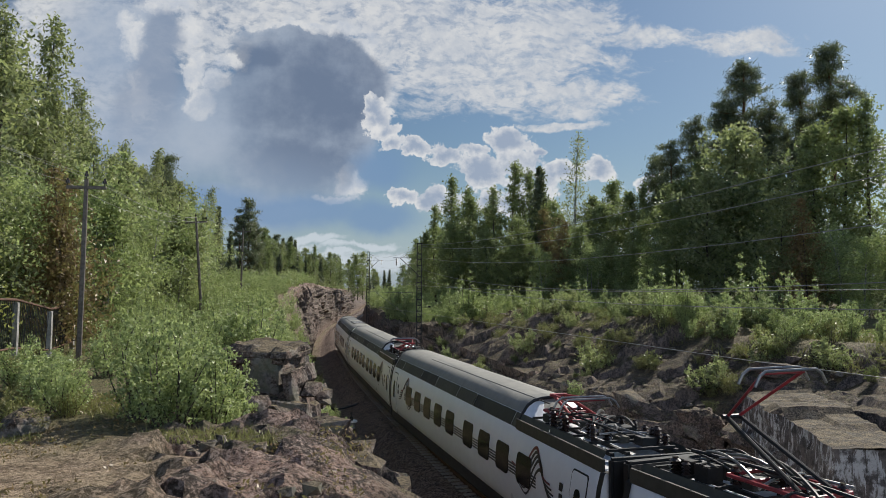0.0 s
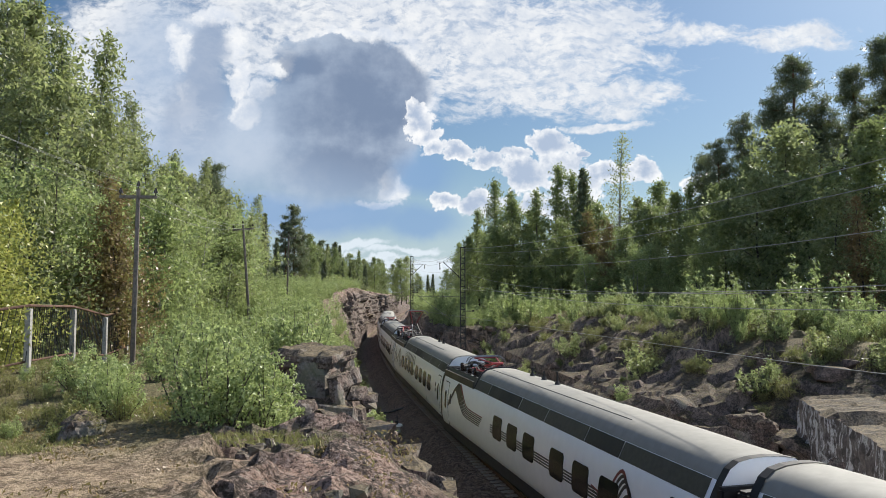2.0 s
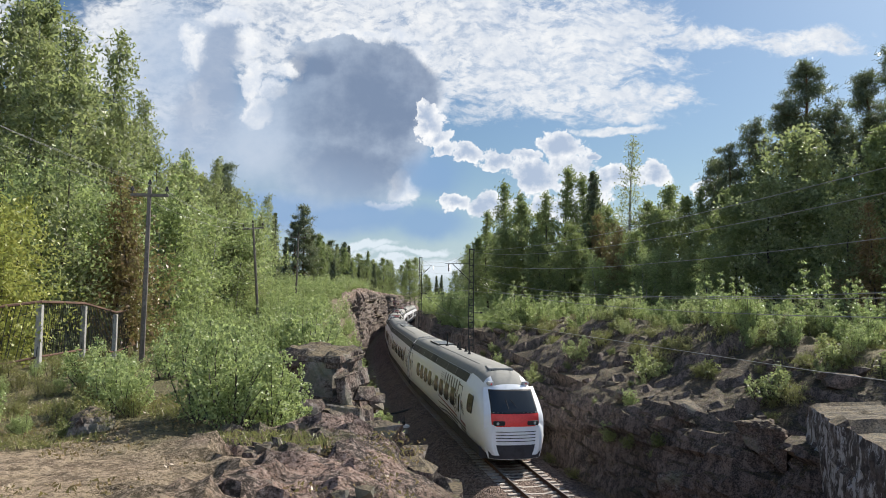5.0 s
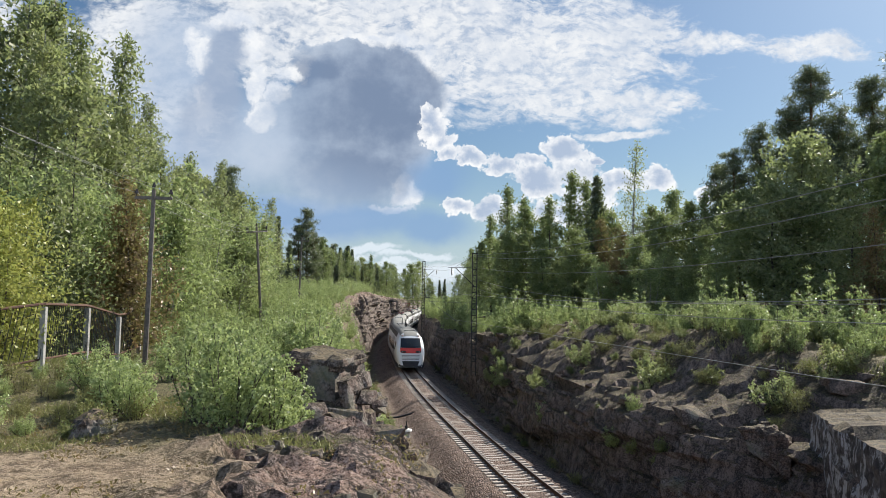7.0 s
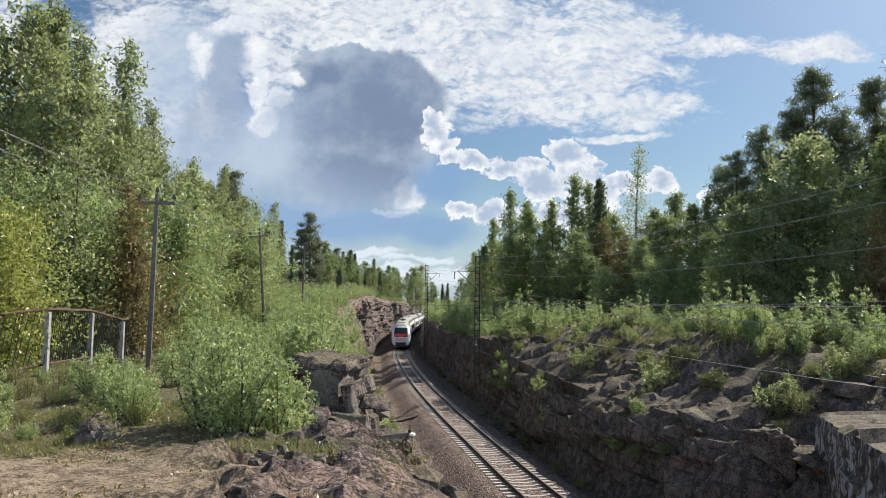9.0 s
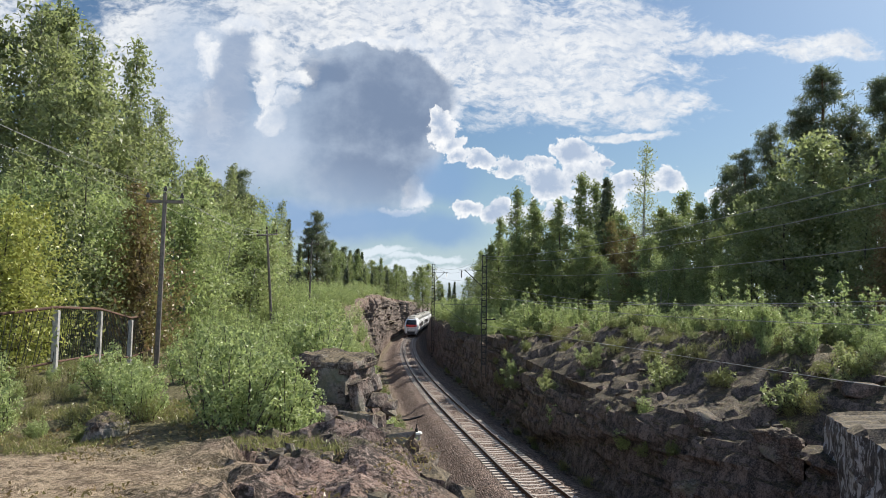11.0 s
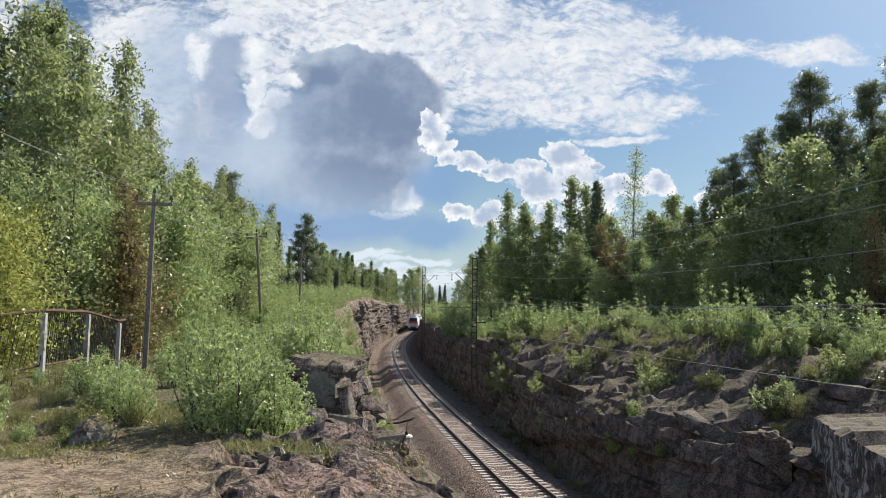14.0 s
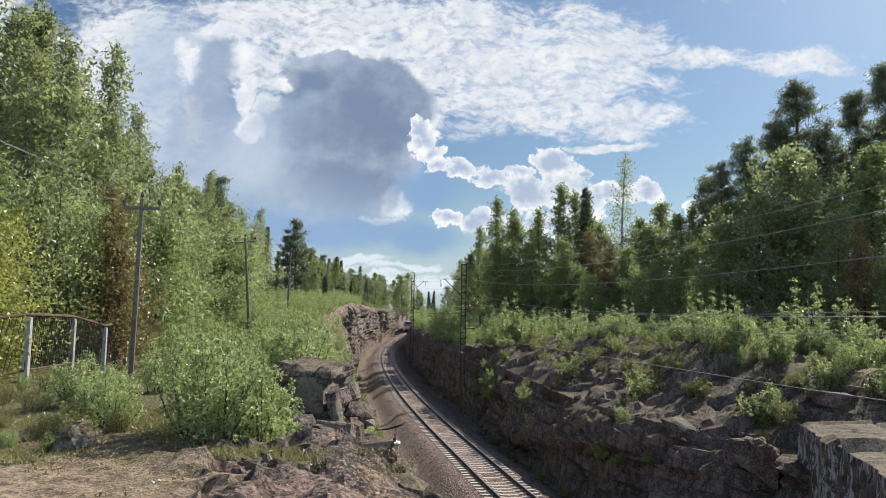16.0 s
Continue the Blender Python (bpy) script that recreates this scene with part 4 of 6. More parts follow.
def motions():
    back = 0.0
    for i, car in enumerate(CARS):
        length = END_CAR if i in (0, 6) else PITCH_CAR
        walk(car, [(t, car_pose(back, length, t, i == 6)) for t in [.5 * k for k in range(33)]])
        back += length


# ---------- plants ----------
def leaves(name, spots, sizes, mat, parent, seed, aspect=.6, lie=.35, label="", fine=False):
    """Many single leaves as small rhombs, one island each."""
    rng = np.random.default_rng(seed)
    n = len(spots)
    spots = np.asarray(spots, dtype=np.float64)
    a = rng.normal(size=(n, 3))
    a[:, 2] -= lie
    a /= np.linalg.norm(a, axis=1)[:, None]
    b = np.cross(a, rng.normal(size=(n, 3)))
    b /= np.linalg.norm(b, axis=1)[:, None]
    sizes = np.broadcast_to(np.asarray(sizes, dtype=np.float64), (n,))[:, None] * rng.uniform(.7, 1.25, (n, 1))
    fold = np.cross(a, b) * sizes * .12
    k = 4 if fine else 3
    if fine:
        v = np.stack([spots - a * sizes * .5, spots + b * sizes * aspect * .5 + fold - a * sizes * .05, spots + a * sizes * .5, spots - b * sizes * aspect * .5 + fold - a * sizes * .05], 1)
    else:
        v = np.stack([spots - a * sizes * .45 + b * sizes * aspect * .5, spots - a * sizes * .45 - b * sizes * aspect * .5, spots + a * sizes * .6], 1)
    me = bpy.data.meshes.new(name)
    me.vertices.add(k * n)
    me.vertices.foreach_set("co", v.reshape(-1, 3).astype(np.float32).ravel())
    me.loops.add(k * n)
    me.loops.foreach_set("vertex_index", np.arange(k * n, dtype=np.int32))
    me.polygons.add(n)
    me.polygons.foreach_set("loop_start", np.arange(0, k * n, k, dtype=np.int32))
    me.update(calc_edges=True)
    me.materials.append(mat)
    ob = new(name, me)
    ob.parent = parent
    return tagged(ob, label) if label else ob


def bent(a, b, rng, n=6, sag=.1):
    a, b = np.array(a, float), np.array(b, float)
    side = rng.normal(size=3) * np.linalg.norm(b - a) * sag
    return [a + (b - a) * t + side * math.sin(math.pi * t) for t in np.linspace(0, 1, n)]


HIDDEN = -400.0


def leafy_tree(height, spread, n_leaves, leaf, mat, bark, seed, base=.18, shape="egg", droop=.0, label="", trunks=1, twig=.42, dense=12):
    """Tapered trunk, limbs and a ragged crown of single leaves."""
    rng = np.random.default_rng(seed)
    tree = thing("tree", pose(0, HIDDEN, 0), label, "tree", "trees along the cutting")
    spots, inner, bm_l = [], [], bmesh.new()
    bm_t = bmesh.new()
    for k in range(trunks):
        foot = np.array([rng.normal() * .25, rng.normal() * .25, -.3]) if trunks > 1 else np.array([0, 0, -.3])
        tip = np.array([rng.normal() * .04 * height + foot[0] * 3, rng.normal() * .04 * height + foot[1] * 3, height * (1 if k == 0 else rng.uniform(.7, .95))])
        axis = bent(foot, tip, rng, 9, .02)
        r0 = .011 * height / math.sqrt(trunks) + .02
        tube(bm_t, axis, [r0 * (1 - .92 * t) for t in np.linspace(0, 1, 9)], 7)
        limbs = int(34 / trunks) + 6
        for i in range(limbs):
            t = base + (1 - base) * ((i + rng.random()) / limbs) ** .9
            p = np.array([np.interp(t, np.linspace(0, 1, 9), [q[c] for q in axis]) for c in range(3)])
            u = (t - base) / (1 - base)
            if shape == "egg":
                reach = spread * (math.sin(math.pi * min(1, u * .78 + .2)) ** .8)
            elif shape == "slim":
                reach = spread * (1 - u) ** .7 * (.55 + .45 * math.sin(3 * u + 1)) + .15 * spread
            else:
                reach = spread * (1 - .75 * u ** 1.6)
            reach *= rng.uniform(.55, 1.25)
            az = i * 2.4 + rng.normal() * .5
            up = rng.uniform(.25, .8) * reach
            end = p + np.array([math.cos(az) * reach, math.sin(az) * reach, up - droop * reach])
            path = bent(p, end, rng, 4, .09)
            tube(bm_l, path, [max(.008, r0 * .35 * (1 - t) * (1 - .8 * s)) for s in np.linspace(0, 1, 4)], 3)
            m = int(.8 * n_leaves / (limbs * trunks) * (.5 + reach / spread))
            inner.append(path[0] + (path[-1] - path[0]) * rng.uniform(.05, .6, (dense, 1)) + rng.normal(size=(dense, 3)) * reach * .14)
            for j in range(8):
                s = rng.uniform(.3, 1.05)
                c = path[0] + (path[-1] - path[0]) * s + rng.normal(size=3) * reach * .16
                w = twig * (.6 + .6 * rng.random()) * (.45 + .12 * spread)
                q = c + rng.normal(size=(m // 8 + 1, 3)) * w * np.array([1, 1, .75])
                if droop:
                    q[:, 2] -= np.abs(rng.normal(size=len(q))) * droop * 1.6
                spots.append(q)
    part("trunk", bm_t, bark, tree)
    tagged(part("branchwork", bm_l, bark, tree), kind="stuff")
    spots, inner = np.concatenate(spots), np.concatenate(inner)
    sizes = np.concatenate([np.full(len(spots), leaf * 1.1), np.full(len(inner), leaf * 1.5)])
    leaves("crown", np.concatenate([spots, inner]), sizes, mat, tree, seed + 1)
    return tree


def pine_tree(height, spread, seed, bare=.5, label="tall Scots pine with a dark clumpy crown and reddish bark"):
    rng = np.random.default_rng(seed)
    tree = thing("pine_tree", pose(0, HIDDEN, 0), label, "pine tree", "pines above the cutting")
    bm_t, bm_l, spots, sizes = bmesh.new(), bmesh.new(), [], []
    axis = bent((0, 0, -.3), (rng.normal() * .5, rng.normal() * .5, height), rng, 9, .02)
    tube(bm_t, axis, [.017 * height * (1 - .85 * t) for t in np.linspace(0, 1, 9)], 9)
    for i in range(34):
        t = bare + (1 - bare) * (i + rng.random()) / 34
        p = np.array([np.interp(t, np.linspace(0, 1, 9), [q[c] for q in axis]) for c in range(3)])
        u = (t - bare) / (1 - bare)
        reach = spread * (.12 + .9 * math.sin(math.pi * (u * .80 + .20)) ** .8) * rng.uniform(.45, 1.15)
        az = i * 2.4 + rng.normal() * .6
        end = p + np.array([math.cos(az) * reach, math.sin(az) * reach, reach * rng.uniform(-.1, .55)])
        path = bent(p, end, rng, 6, .1)
        tube(bm_l, path, [.05 * (1 - .8 * s) * (1.2 - u) + .012 for s in np.linspace(0, 1, 6)], 5)
        for j in range(4):
            s = rng.uniform(.35, 1.05)
            c = p + (end - p) * s + rng.normal(size=3) * .3
            q = c + rng.normal(size=(80, 3)) * np.array([.30, .30, .18]) * (.6 + .14 * spread)
            spots.append(q)
    part("trunk", bm_t, PINEBARK, tree)
    tagged(part("branchwork", bm_l, PINEBARK, tree), kind="stuff")
    leaves("crown", np.concatenate(spots), .5, NEEDLE, tree, seed + 1, .12, -.5)
    return tree


def spruce_tree(height, spread, seed, label="dark narrow spruce with drooping tiers"):
    rng = np.random.default_rng(seed)
    tree = thing("spruce_tree", pose(0, HIDDEN, 0), label, "spruce tree", "trees along the cutting")
    bm_t, spots = bmesh.new(), []
    tube(bm_t, [(0, 0, -.3), (0, 0, height)], [.012 * height, .01], 7)
    tiers = int(height * 2)
    for i in range(tiers):
        t = .08 + .92 * i / tiers
        reach = spread * (1 - t) ** .85 + .12
        for k in range(7):
            az = k * .9 + i * 1.3 + rng.normal() * .2
            r = reach * rng.uniform(.65, 1.1)
            s = rng.uniform(.15, 1, int(7 + 13 * reach))[:, None]
            q = np.array([[math.cos(az) * r, math.sin(az) * r, -.25 * r]]) * s + np.array([[0, 0, t * height]]) + rng.normal(size=(len(s), 3)) * .15
            spots.append(q)
    part("trunk", bm_t, BARK, tree)
    leaves("crown", np.concatenate(spots), .5, NEEDLE, tree, seed + 1, .4, .3)
    return tree


def bush(height, spread, n_leaves, leaf, mat, seed, stems=9, label="", aspect=.62, name="bush", category="bush"):
    rng = np.random.default_rng(seed)
    plant = thing(name, pose(0, HIDDEN, 0), label, category, "bushes on the banks")
    bm, spots = bmesh.new(), []
    for i in range(stems):
        az, lean = i * 2.4 + rng.normal() * .3, rng.uniform(.15, 1) * spread
        h = height * rng.uniform(.6, 1.05) * (1 - .35 * (lean / spread) ** 2)
        foot = np.array([math.cos(az), math.sin(az), 0]) * rng.uniform(0, .25) * spread - np.array([0, 0, .08])
        tip = np.array([math.cos(az) * lean, math.sin(az) * lean, h])
        path = bent(foot, tip, rng, 6, .06)
        tube(bm, path, [.018 * (1 - .8 * s) * math.sqrt(height) for s in np.linspace(0, 1, 6)], 3)
        twigs = 11
        m = n_leaves // (stems * twigs) + 1
        for j in range(twigs):
            s = .12 + .88 * (j + rng.random()) / twigs
            q = min(4, int(s * 5))
            a = path[q] + (path[q + 1] - path[q]) * (s * 5 - q)
            turn = j * 2.4 + rng.normal() * .4
            reach = (.10 + .32 * spread * (1.05 - s)) * rng.uniform(.6, 1.2)
            out = np.array([math.cos(turn), math.sin(turn), rng.uniform(.35, 1.1)]) * reach
            k = rng.uniform(.1, 1.1, (m, 1))
            q = a + out * k + rng.normal(size=(m, 3)) * (.35 * leaf + .10 * reach)
            q[:, 2] = np.maximum(q[:, 2], .03)
            spots.append(q)
    tagged(part("branchwork", bm, BARK, plant), kind="stuff")
    leaves("foliage", np.concatenate(spots), leaf, mat, plant, seed + 1, aspect, .1, "", seed in (47, 48))
    return plant


def put(ob, x, y, size=1.0, turn=None, label="", z=None):
    turn = random.uniform(0, 360) if turn is None else turn
    c = copy_thing(ob, Matrix.Translation((x, y, (ground_at(x, y) if z is None else z) - .03)) @ pose(0, 0, 0, random.uniform(-2, 2), random.uniform(-2, 2), turn) @ Matrix.Scale(size, 4))
    return tagged(c, label) if label else c


def thicket(name, placed, label, seed):
    """Bushes too far off to tell apart, joined: each keeps a part of its pattern's leaves, drawn larger."""
    rng, parts = np.random.default_rng(seed), []
    for ob, x, y, size in placed:
        me = [c for c in ob.children if c.name.startswith("foliage")][0].data
        co = np.empty(len(me.vertices) * 3, dtype=np.float32)
        me.vertices.foreach_get("co", co)
        q = co.reshape(-1, 3, 3)
        q = q[rng.random(len(q)) < .36]
        mid = q.mean(axis=1, keepdims=True)
        q = (mid + (q - mid) * 1.55) * size
        a = rng.uniform(0, math.tau)
        turn = np.array([[math.cos(a), math.sin(a), 0], [-math.sin(a), math.cos(a), 0], [0, 0, 1]])
        parts.append(q @ turn + np.array([x, y, ground_at(x, y) - .03]))
    v = np.concatenate(parts)
    n = len(v)
    me = bpy.data.meshes.new(name)
    me.vertices.add(3 * n)
    me.vertices.foreach_set("co", v.reshape(-1).astype(np.float32))
    me.loops.add(3 * n)
    me.loops.foreach_set("vertex_index", np.arange(3 * n, dtype=np.int32))
    me.polygons.add(n)
    me.polygons.foreach_set("loop_start", np.arange(0, 3 * n, 3, dtype=np.int32))
    me.update(calc_edges=True)
    me.materials.append(SHRUB)
    return tagged(new(name, me), label, "bushes", kind="stuff")


def drop(ob):
    """Remove a pattern plant once its copies stand."""
    for o in (*ob.children_recursive, ob):
        bpy.data.objects.remove(o)


def side_of(px, d):
    """Sideways place of a bearing, given as offset at 1250 m, at depth d."""
    return (px - 784) / 1250 * d


def make_plants():
    rng = random.Random(5)
    G, Y = "green leafy birch on the wooded slope", "young yellow-green birch at the edge of the wood"
    birch = [leafy_tree(15, 2.7, 5600, .19, LEAF, PALEBARK, 11, .2, "slim", .3, G, twig=.30, dense=3), leafy_tree(14, 3.2, 5200, .25, LEAF, BARK, 12, .12, "egg", .1, "dense dark green deciduous tree"),
             leafy_tree(16, 2.6, 5600, .19, LEAF, PALEBARK, 13, .25, "slim", .4, G, twig=.30, dense=3), leafy_tree(12, 4.0, 5600, .26, LEAF, BARK, 14, .08, "round", .05, "broad dark green deciduous tree")]
    wood = [leafy_tree(14, 3.0, 6800, .25, WOODLEAF, BARK, 16, .05, "egg", .05, "dense dark green alder on the wood edge", dense=14), leafy_tree(13, 3.8, 7800, .26, WOODLEAF, BARK, 17, .04, "round", .02, "broad dense dark green tree on the wood edge", dense=16),
            leafy_tree(15, 2.3, 5200, .24, WOODLEAF, BARK, 18, .06, "slim", .1, "slim dark green birch on the wood edge", dense=8)]
    airy = leafy_tree(18, 2.4, 3000, .20, LEAF, PALEBARK, 15, .2, "slim", .6, "tall thin birch with airy hanging twigs", twig=.5, dense=0)
    young = [leafy_tree(8, 1.9, 5200, .15, SHRUB, BARK, 21, .08, "slim", .1, Y, 3), leafy_tree(7.5, 2.1, 5400, .15, SHRUB, PALEBARK, 22, .06, "egg", .1, Y, 3), leafy_tree(8.5, 2.0, 5200, .15, LEAF, BARK, 23, .06, "slim", .15, "young green birch at the edge of the wood", 2)]
    gold = leafy_tree(6, 1.7, 4400, .13, YELLOW, BARK, 24, .05, "egg", .1, "young tree turning bright yellow", 3)
    rusty = leafy_tree(8, 1.9, 5000, .15, RUSTY, BARK, 25, .06, "slim", .1, "withered young tree with rust-brown leaves", 2)
    pines = [pine_tree(20, 2.7, 31, .5), pine_tree(18, 2.6, 32, .42), pine_tree(12, 2.6, 33, .12, "rounded dark green pine on the hillside")]
    spruce = spruce_tree(14, 2.2, 35)
    # left: tall wood behind
    for px, py, d in ((-120, 0, 40), (-60, 30, 44), (-10, -10, 42), (40, 10, 46), (62, 60, 40), (110, 15, 48), (140, 60, 44), (182, 62, 50), (205, 150, 46), (228, 215, 50), (255, 250, 54), (287, 192, 60), (312, 285, 62), (345, 290, 70), (330, 320, 58), (20, 130, 37), (90, 150, 38), (150, 200, 40), (-40, 120, 36), (290, 300, 52), (180, 190, 42), (240, 290, 46)):
        x = side_of(px, d)
        k = rng.choice((0, 2, 0, 2, 1))
        h = 8.2 + (541 - py) / 1250 * d - ground_at(x, d)
        put(birch[k], x, d, h / (15, 14, 16, 12)[k] * .97)
    for px, py, d in ((385, 318, 84), (365, 345, 80), (402, 345, 88)):
        x = side_of(px, d)
        put(pines[2], x, d, (8.2 + (541 - py) / 1250 * d - ground_at(x, d)) / 12)
    for px, py, d in ((541, 393, 120), (530, 420, 118), (552, 432, 124)):
        x = side_of(px, d)
        put(pines[2], x, d, (8.2 + (541 - py) / 1250 * d - ground_at(x, d)) / 12)
    for px, py, d in ((445, 400, 96), (470, 372, 100), (487, 395, 104), (512, 440, 112), (575, 470, 150), (598, 462, 155), (612, 478, 160), (628, 488, 170), (640, 480, 178), (655, 494, 186), (668, 488, 200)):
        x = side_of(px, d)
        put(rng.choice((spruce, birch[0])), x, d, (8.2 + (541 - py) / 1250 * d - ground_at(x, d)) / 14.5)
    # left: young trees at the wood's edge
    for i in range(38):
        d = rng.uniform(24, 72)
        x = -14.5 - rng.uniform(0, 7) - .06 * max(0, d - 40)
        top = 8.2 + (541 - (rng.uniform(290, 345) if d < 45 else rng.uniform(345, 420))) / 1250 * d
        put(rng.choice(young), x, d, max(.5, min(1.35, (top - ground_at(x, d)) / 8)))
    for px, py, d in ((30, 300, 27), (90, 295, 28), (150, 300, 30), (205, 330, 33), (-20, 310, 26), (330, 330, 44), (290, 350, 38), (380, 370, 52), (420, 380, 60), (350, 390, 46), (315, 400, 40), (400, 420, 56), (440, 430, 66)):
        x = side_of(px, d)
        put(rng.choice(young), x, d, (8.2 + (541 - py) / 1250 * d - ground_at(x, d)) / 8)
    for px, py, d in ((236, 335, 29.5), (212, 352, 30)):
        x = side_of(px, d)
        put(rusty, x, d, (8.2 + (541 - py) / 1250 * d - ground_at(x, d)) / 8)
    for px, py, d in ((5, 372, 20), (-50, 360, 19), (30, 400, 21)):
        x = side_of(px, d)
        put(gold, x, d, (8.2 + (541 - py) / 1250 * d - ground_at(x, d)) / 6)
    # right: the tall row
    for px, py, d, k in ((850, 445, 104, 1), (870, 395, 104, 0), (888, 342, 100, 2), (912, 362, 98, 0), (935, 380, 95, 1), (960, 392, 96, 1), (985, 360, 92, 0), (1010, 312, 92, 2), (1030, 330, 94, 0), (1060, 375, 90, 1), (1085, 390, 88, 3),
                         (1150, 375, 82, 1), (1195, 345, 80, 1), (1175, 390, 76, 3), (1225, 365, 76, 1), (1255, 350, 72, 0), (1290, 350, 68, 1), (1320, 340, 62, 1), (1365, 300, 60, 1), (1405, 252, 57, 3), (1440, 262, 59, 3), (1385, 330, 54, 3), (1460, 330, 55, 1), (1500, 320, 52, 1),
                         (1545, 245, 50, 2), (1580, 230, 48, 0), (1620, 200, 47, 1), (1530, 360, 46, 3), (1680, 180, 46, 2), (1240, 420, 64, 3), (1130, 430, 72, 3), (1020, 420, 82, 3), (900, 430, 94, 3), (960, 440, 88, 3), (1310, 420, 56, 3)):
        x = side_of(px, d)
        h = 8.2 + (541 - py) / 1250 * d - ground_at(x, d)
        if px > 1350 and k == 3:
            put(birch[3], x, d, h / 12)
            continue
        k = (2, 0, 2, 1)[k]
        put(wood[k], x, d, h / (14, 13, 15)[k])
    put(airy, side_of(1122, 80), 80, (8.2 + (541 - 250) / 1250 * 80 - ground_at(side_of(1122, 80), 80)) / 18)
    put(spruce, side_of(1050, 90), 90, (8.2 + (541 - 318) / 1250 * 90 - ground_at(side_of(1050, 90), 90)) / 14)
    for px, py, d, k in ((1440, 122, 68, 0), (1412, 200, 70, 1), (1490, 200, 66, 1), (1565, 140, 62, 0), (1308, 275, 74, 1), (1360, 232, 76, 1), (1600, 90, 60, 0), (1525, 245, 64, 1), (1285, 305, 78, 2)):
        x = side_of(px, d)
        put(pines[k], x, d, (8.2 + (541 - py) / 1250 * d - ground_at(x, d)) / (20, 18, 12)[k])
    for px, py, d in ((1075, 395, 84), (1110, 410, 80), (1555, 370, 44), (1095, 420, 78)):
        x = side_of(px, d)
        put(rusty, x, d, (8.2 + (541 - py) / 1250 * d - ground_at(x, d)) / 8)
    for i in range(30):
        d = rng.uniform(46, 104)
        x = lerp(d, [(46, 27), (60, 21), (80, 14), (104, 9)]) + rng.uniform(0, 9)
        put(rng.choice(young), x, d, rng.uniform(.55, .95))
    for i in range(10):
        d = rng.uniform(40, 60)
        put(rng.choice(young), side_of(1580 + 17 * i, d), d, rng.uniform(.6, .9))
    for px, py, d in ((836, 462, 118), (850, 448, 124), (866, 440, 132), (842, 470, 140), (880, 430, 142), (830, 480, 152), (856, 455, 158), (895, 425, 150), (826, 488, 170), (845, 470, 180), (872, 450, 175), (812, 500, 190)):
        x = side_of(px, d)
        put(rng.choice(wood), x, d, (8.2 + (541 - py) / 1250 * d - ground_at(x, d)) / 14)
    # far woods at the end of the line
    for i in range(34):
        d = rng.uniform(210, 330)
        x = cx(d) + (rng.uniform(30, 80) if i % 3 == 0 else -rng.uniform(9, 60))
        put(rng.choice((wood[0], wood[1], spruce, birch[3])), x, d, rng.uniform(.6, .95))
    for i in range(26):
        d = rng.uniform(150, 300)
        x = cx(d) + rim_left(d) - rng.uniform(5, 26)
        put(rng.choice((spruce, birch[0], birch[1], pines[2])), x, d, rng.uniform(.45, .75))
    for i in range(46):
        d = rng.uniform(118, 190)
        px = rng.uniform(560, 690)
        x = side_of(px, d)
        if x > cx(d) + rim_left(d) - 3:
            continue
        top = 8.2 + (541 - lerp(px, [(560, 455), (600, 462), (640, 478), (690, 500)]) - rng.uniform(-22, 24)) / 1250 * d
        put(rng.choice((spruce, spruce, wood[0], wood[2], pines[2])), x, d, max(.25, (top - ground_at(x, d)) / 14))
    for px in range(596, 790, 9):
        d = rng.uniform(190, 310)
        x = side_of(px + rng.uniform(-4, 4), d)
        top = 8.2 + (541 - (rng.uniform(480, 502) if px < 745 else rng.uniform(505, 520))) / 1250 * d
        put(rng.choice((spruce, wood[0], wood[1], birch[1])), x, d, max(.3, (top - ground_at(x, d)) / 13.5))
    for i in range(14):
        d = rng.uniform(115, 190)
        x = cx(d) + rng.uniform(27, 50)
        put(rng.choice((birch[1], birch[3])), x, d, rng.uniform(.6, .85))
    for o in (*birch, *wood, airy, *young, gold, rusty, *pines, spruce):
        drop(o)

    # bushes
    S = "leafy bright green willow bush on the rocky bank"
    low = [bush(2.4, 1.25, 1700, .115, SHRUB, 41, 9, S), bush(2.0, 1.4, 1700, .115, SHRUB, 42, 10, S), bush(2.8, 1.0, 1600, .115, SHRUB, 43, 7, "slender birch saplings on the rocky bank", name="birch_sapling", category="sapling"), bush(1.7, 1.2, 1200, .13, LEAF, 44, 9, "dark green bush on the bank", name="dark_shrub", category="shrub")]
    dry = bush(1.1, .9, 900, .11, DRY, 45, 10, "tuft of yellowed weeds on the rim", .3, "weed_tuft", "weeds")
    fern = bush(.8, .55, 420, .15, GREENGRASS, 46, 9, "bright green fern tuft on a rock ledge", .35, "fern_tuft", "fern")
    near = [bush(1.75, .85, 3600, .066, SHRUB, 47, 13, "dense bright green young birch bush by the path"), bush(1.3, .8, 2400, .064, SHRUB, 48, 11, "low bright green bush by the path")]
    # right bank
    for i in range(105):
        d = rng.uniform(33, 63)
        s = rng.uniform(6.2, 14)
        x = cx(d) + lerp(d, RIGHT_RIM) + s
        put(rng.choice(low), x, d, rng.uniform(.45, .95))
    for i in range(42):
        d = rng.uniform(22, 36)
        x = cx(d) + lerp(d, RIGHT_RIM) + rng.uniform(6.5, 17)
        put(rng.choice((low[0], low[1], low[2])), x, d, rng.uniform(.5, .85))
    placed = []
    for i in range(240):
        d = 62 + 120 * rng.random() ** 1.4
        s = .4 + 11 * rng.random() ** 1.3
        placed.append((rng.choice(low[:3]), cx(d) + lerp(d, RIGHT_RIM) + s, d, rng.uniform(.55, .95) if d < 80 else rng.uniform(.8, 1.35)))
    thicket("right_thicket", placed, "bright green bushes along the rim of the cutting", 91)
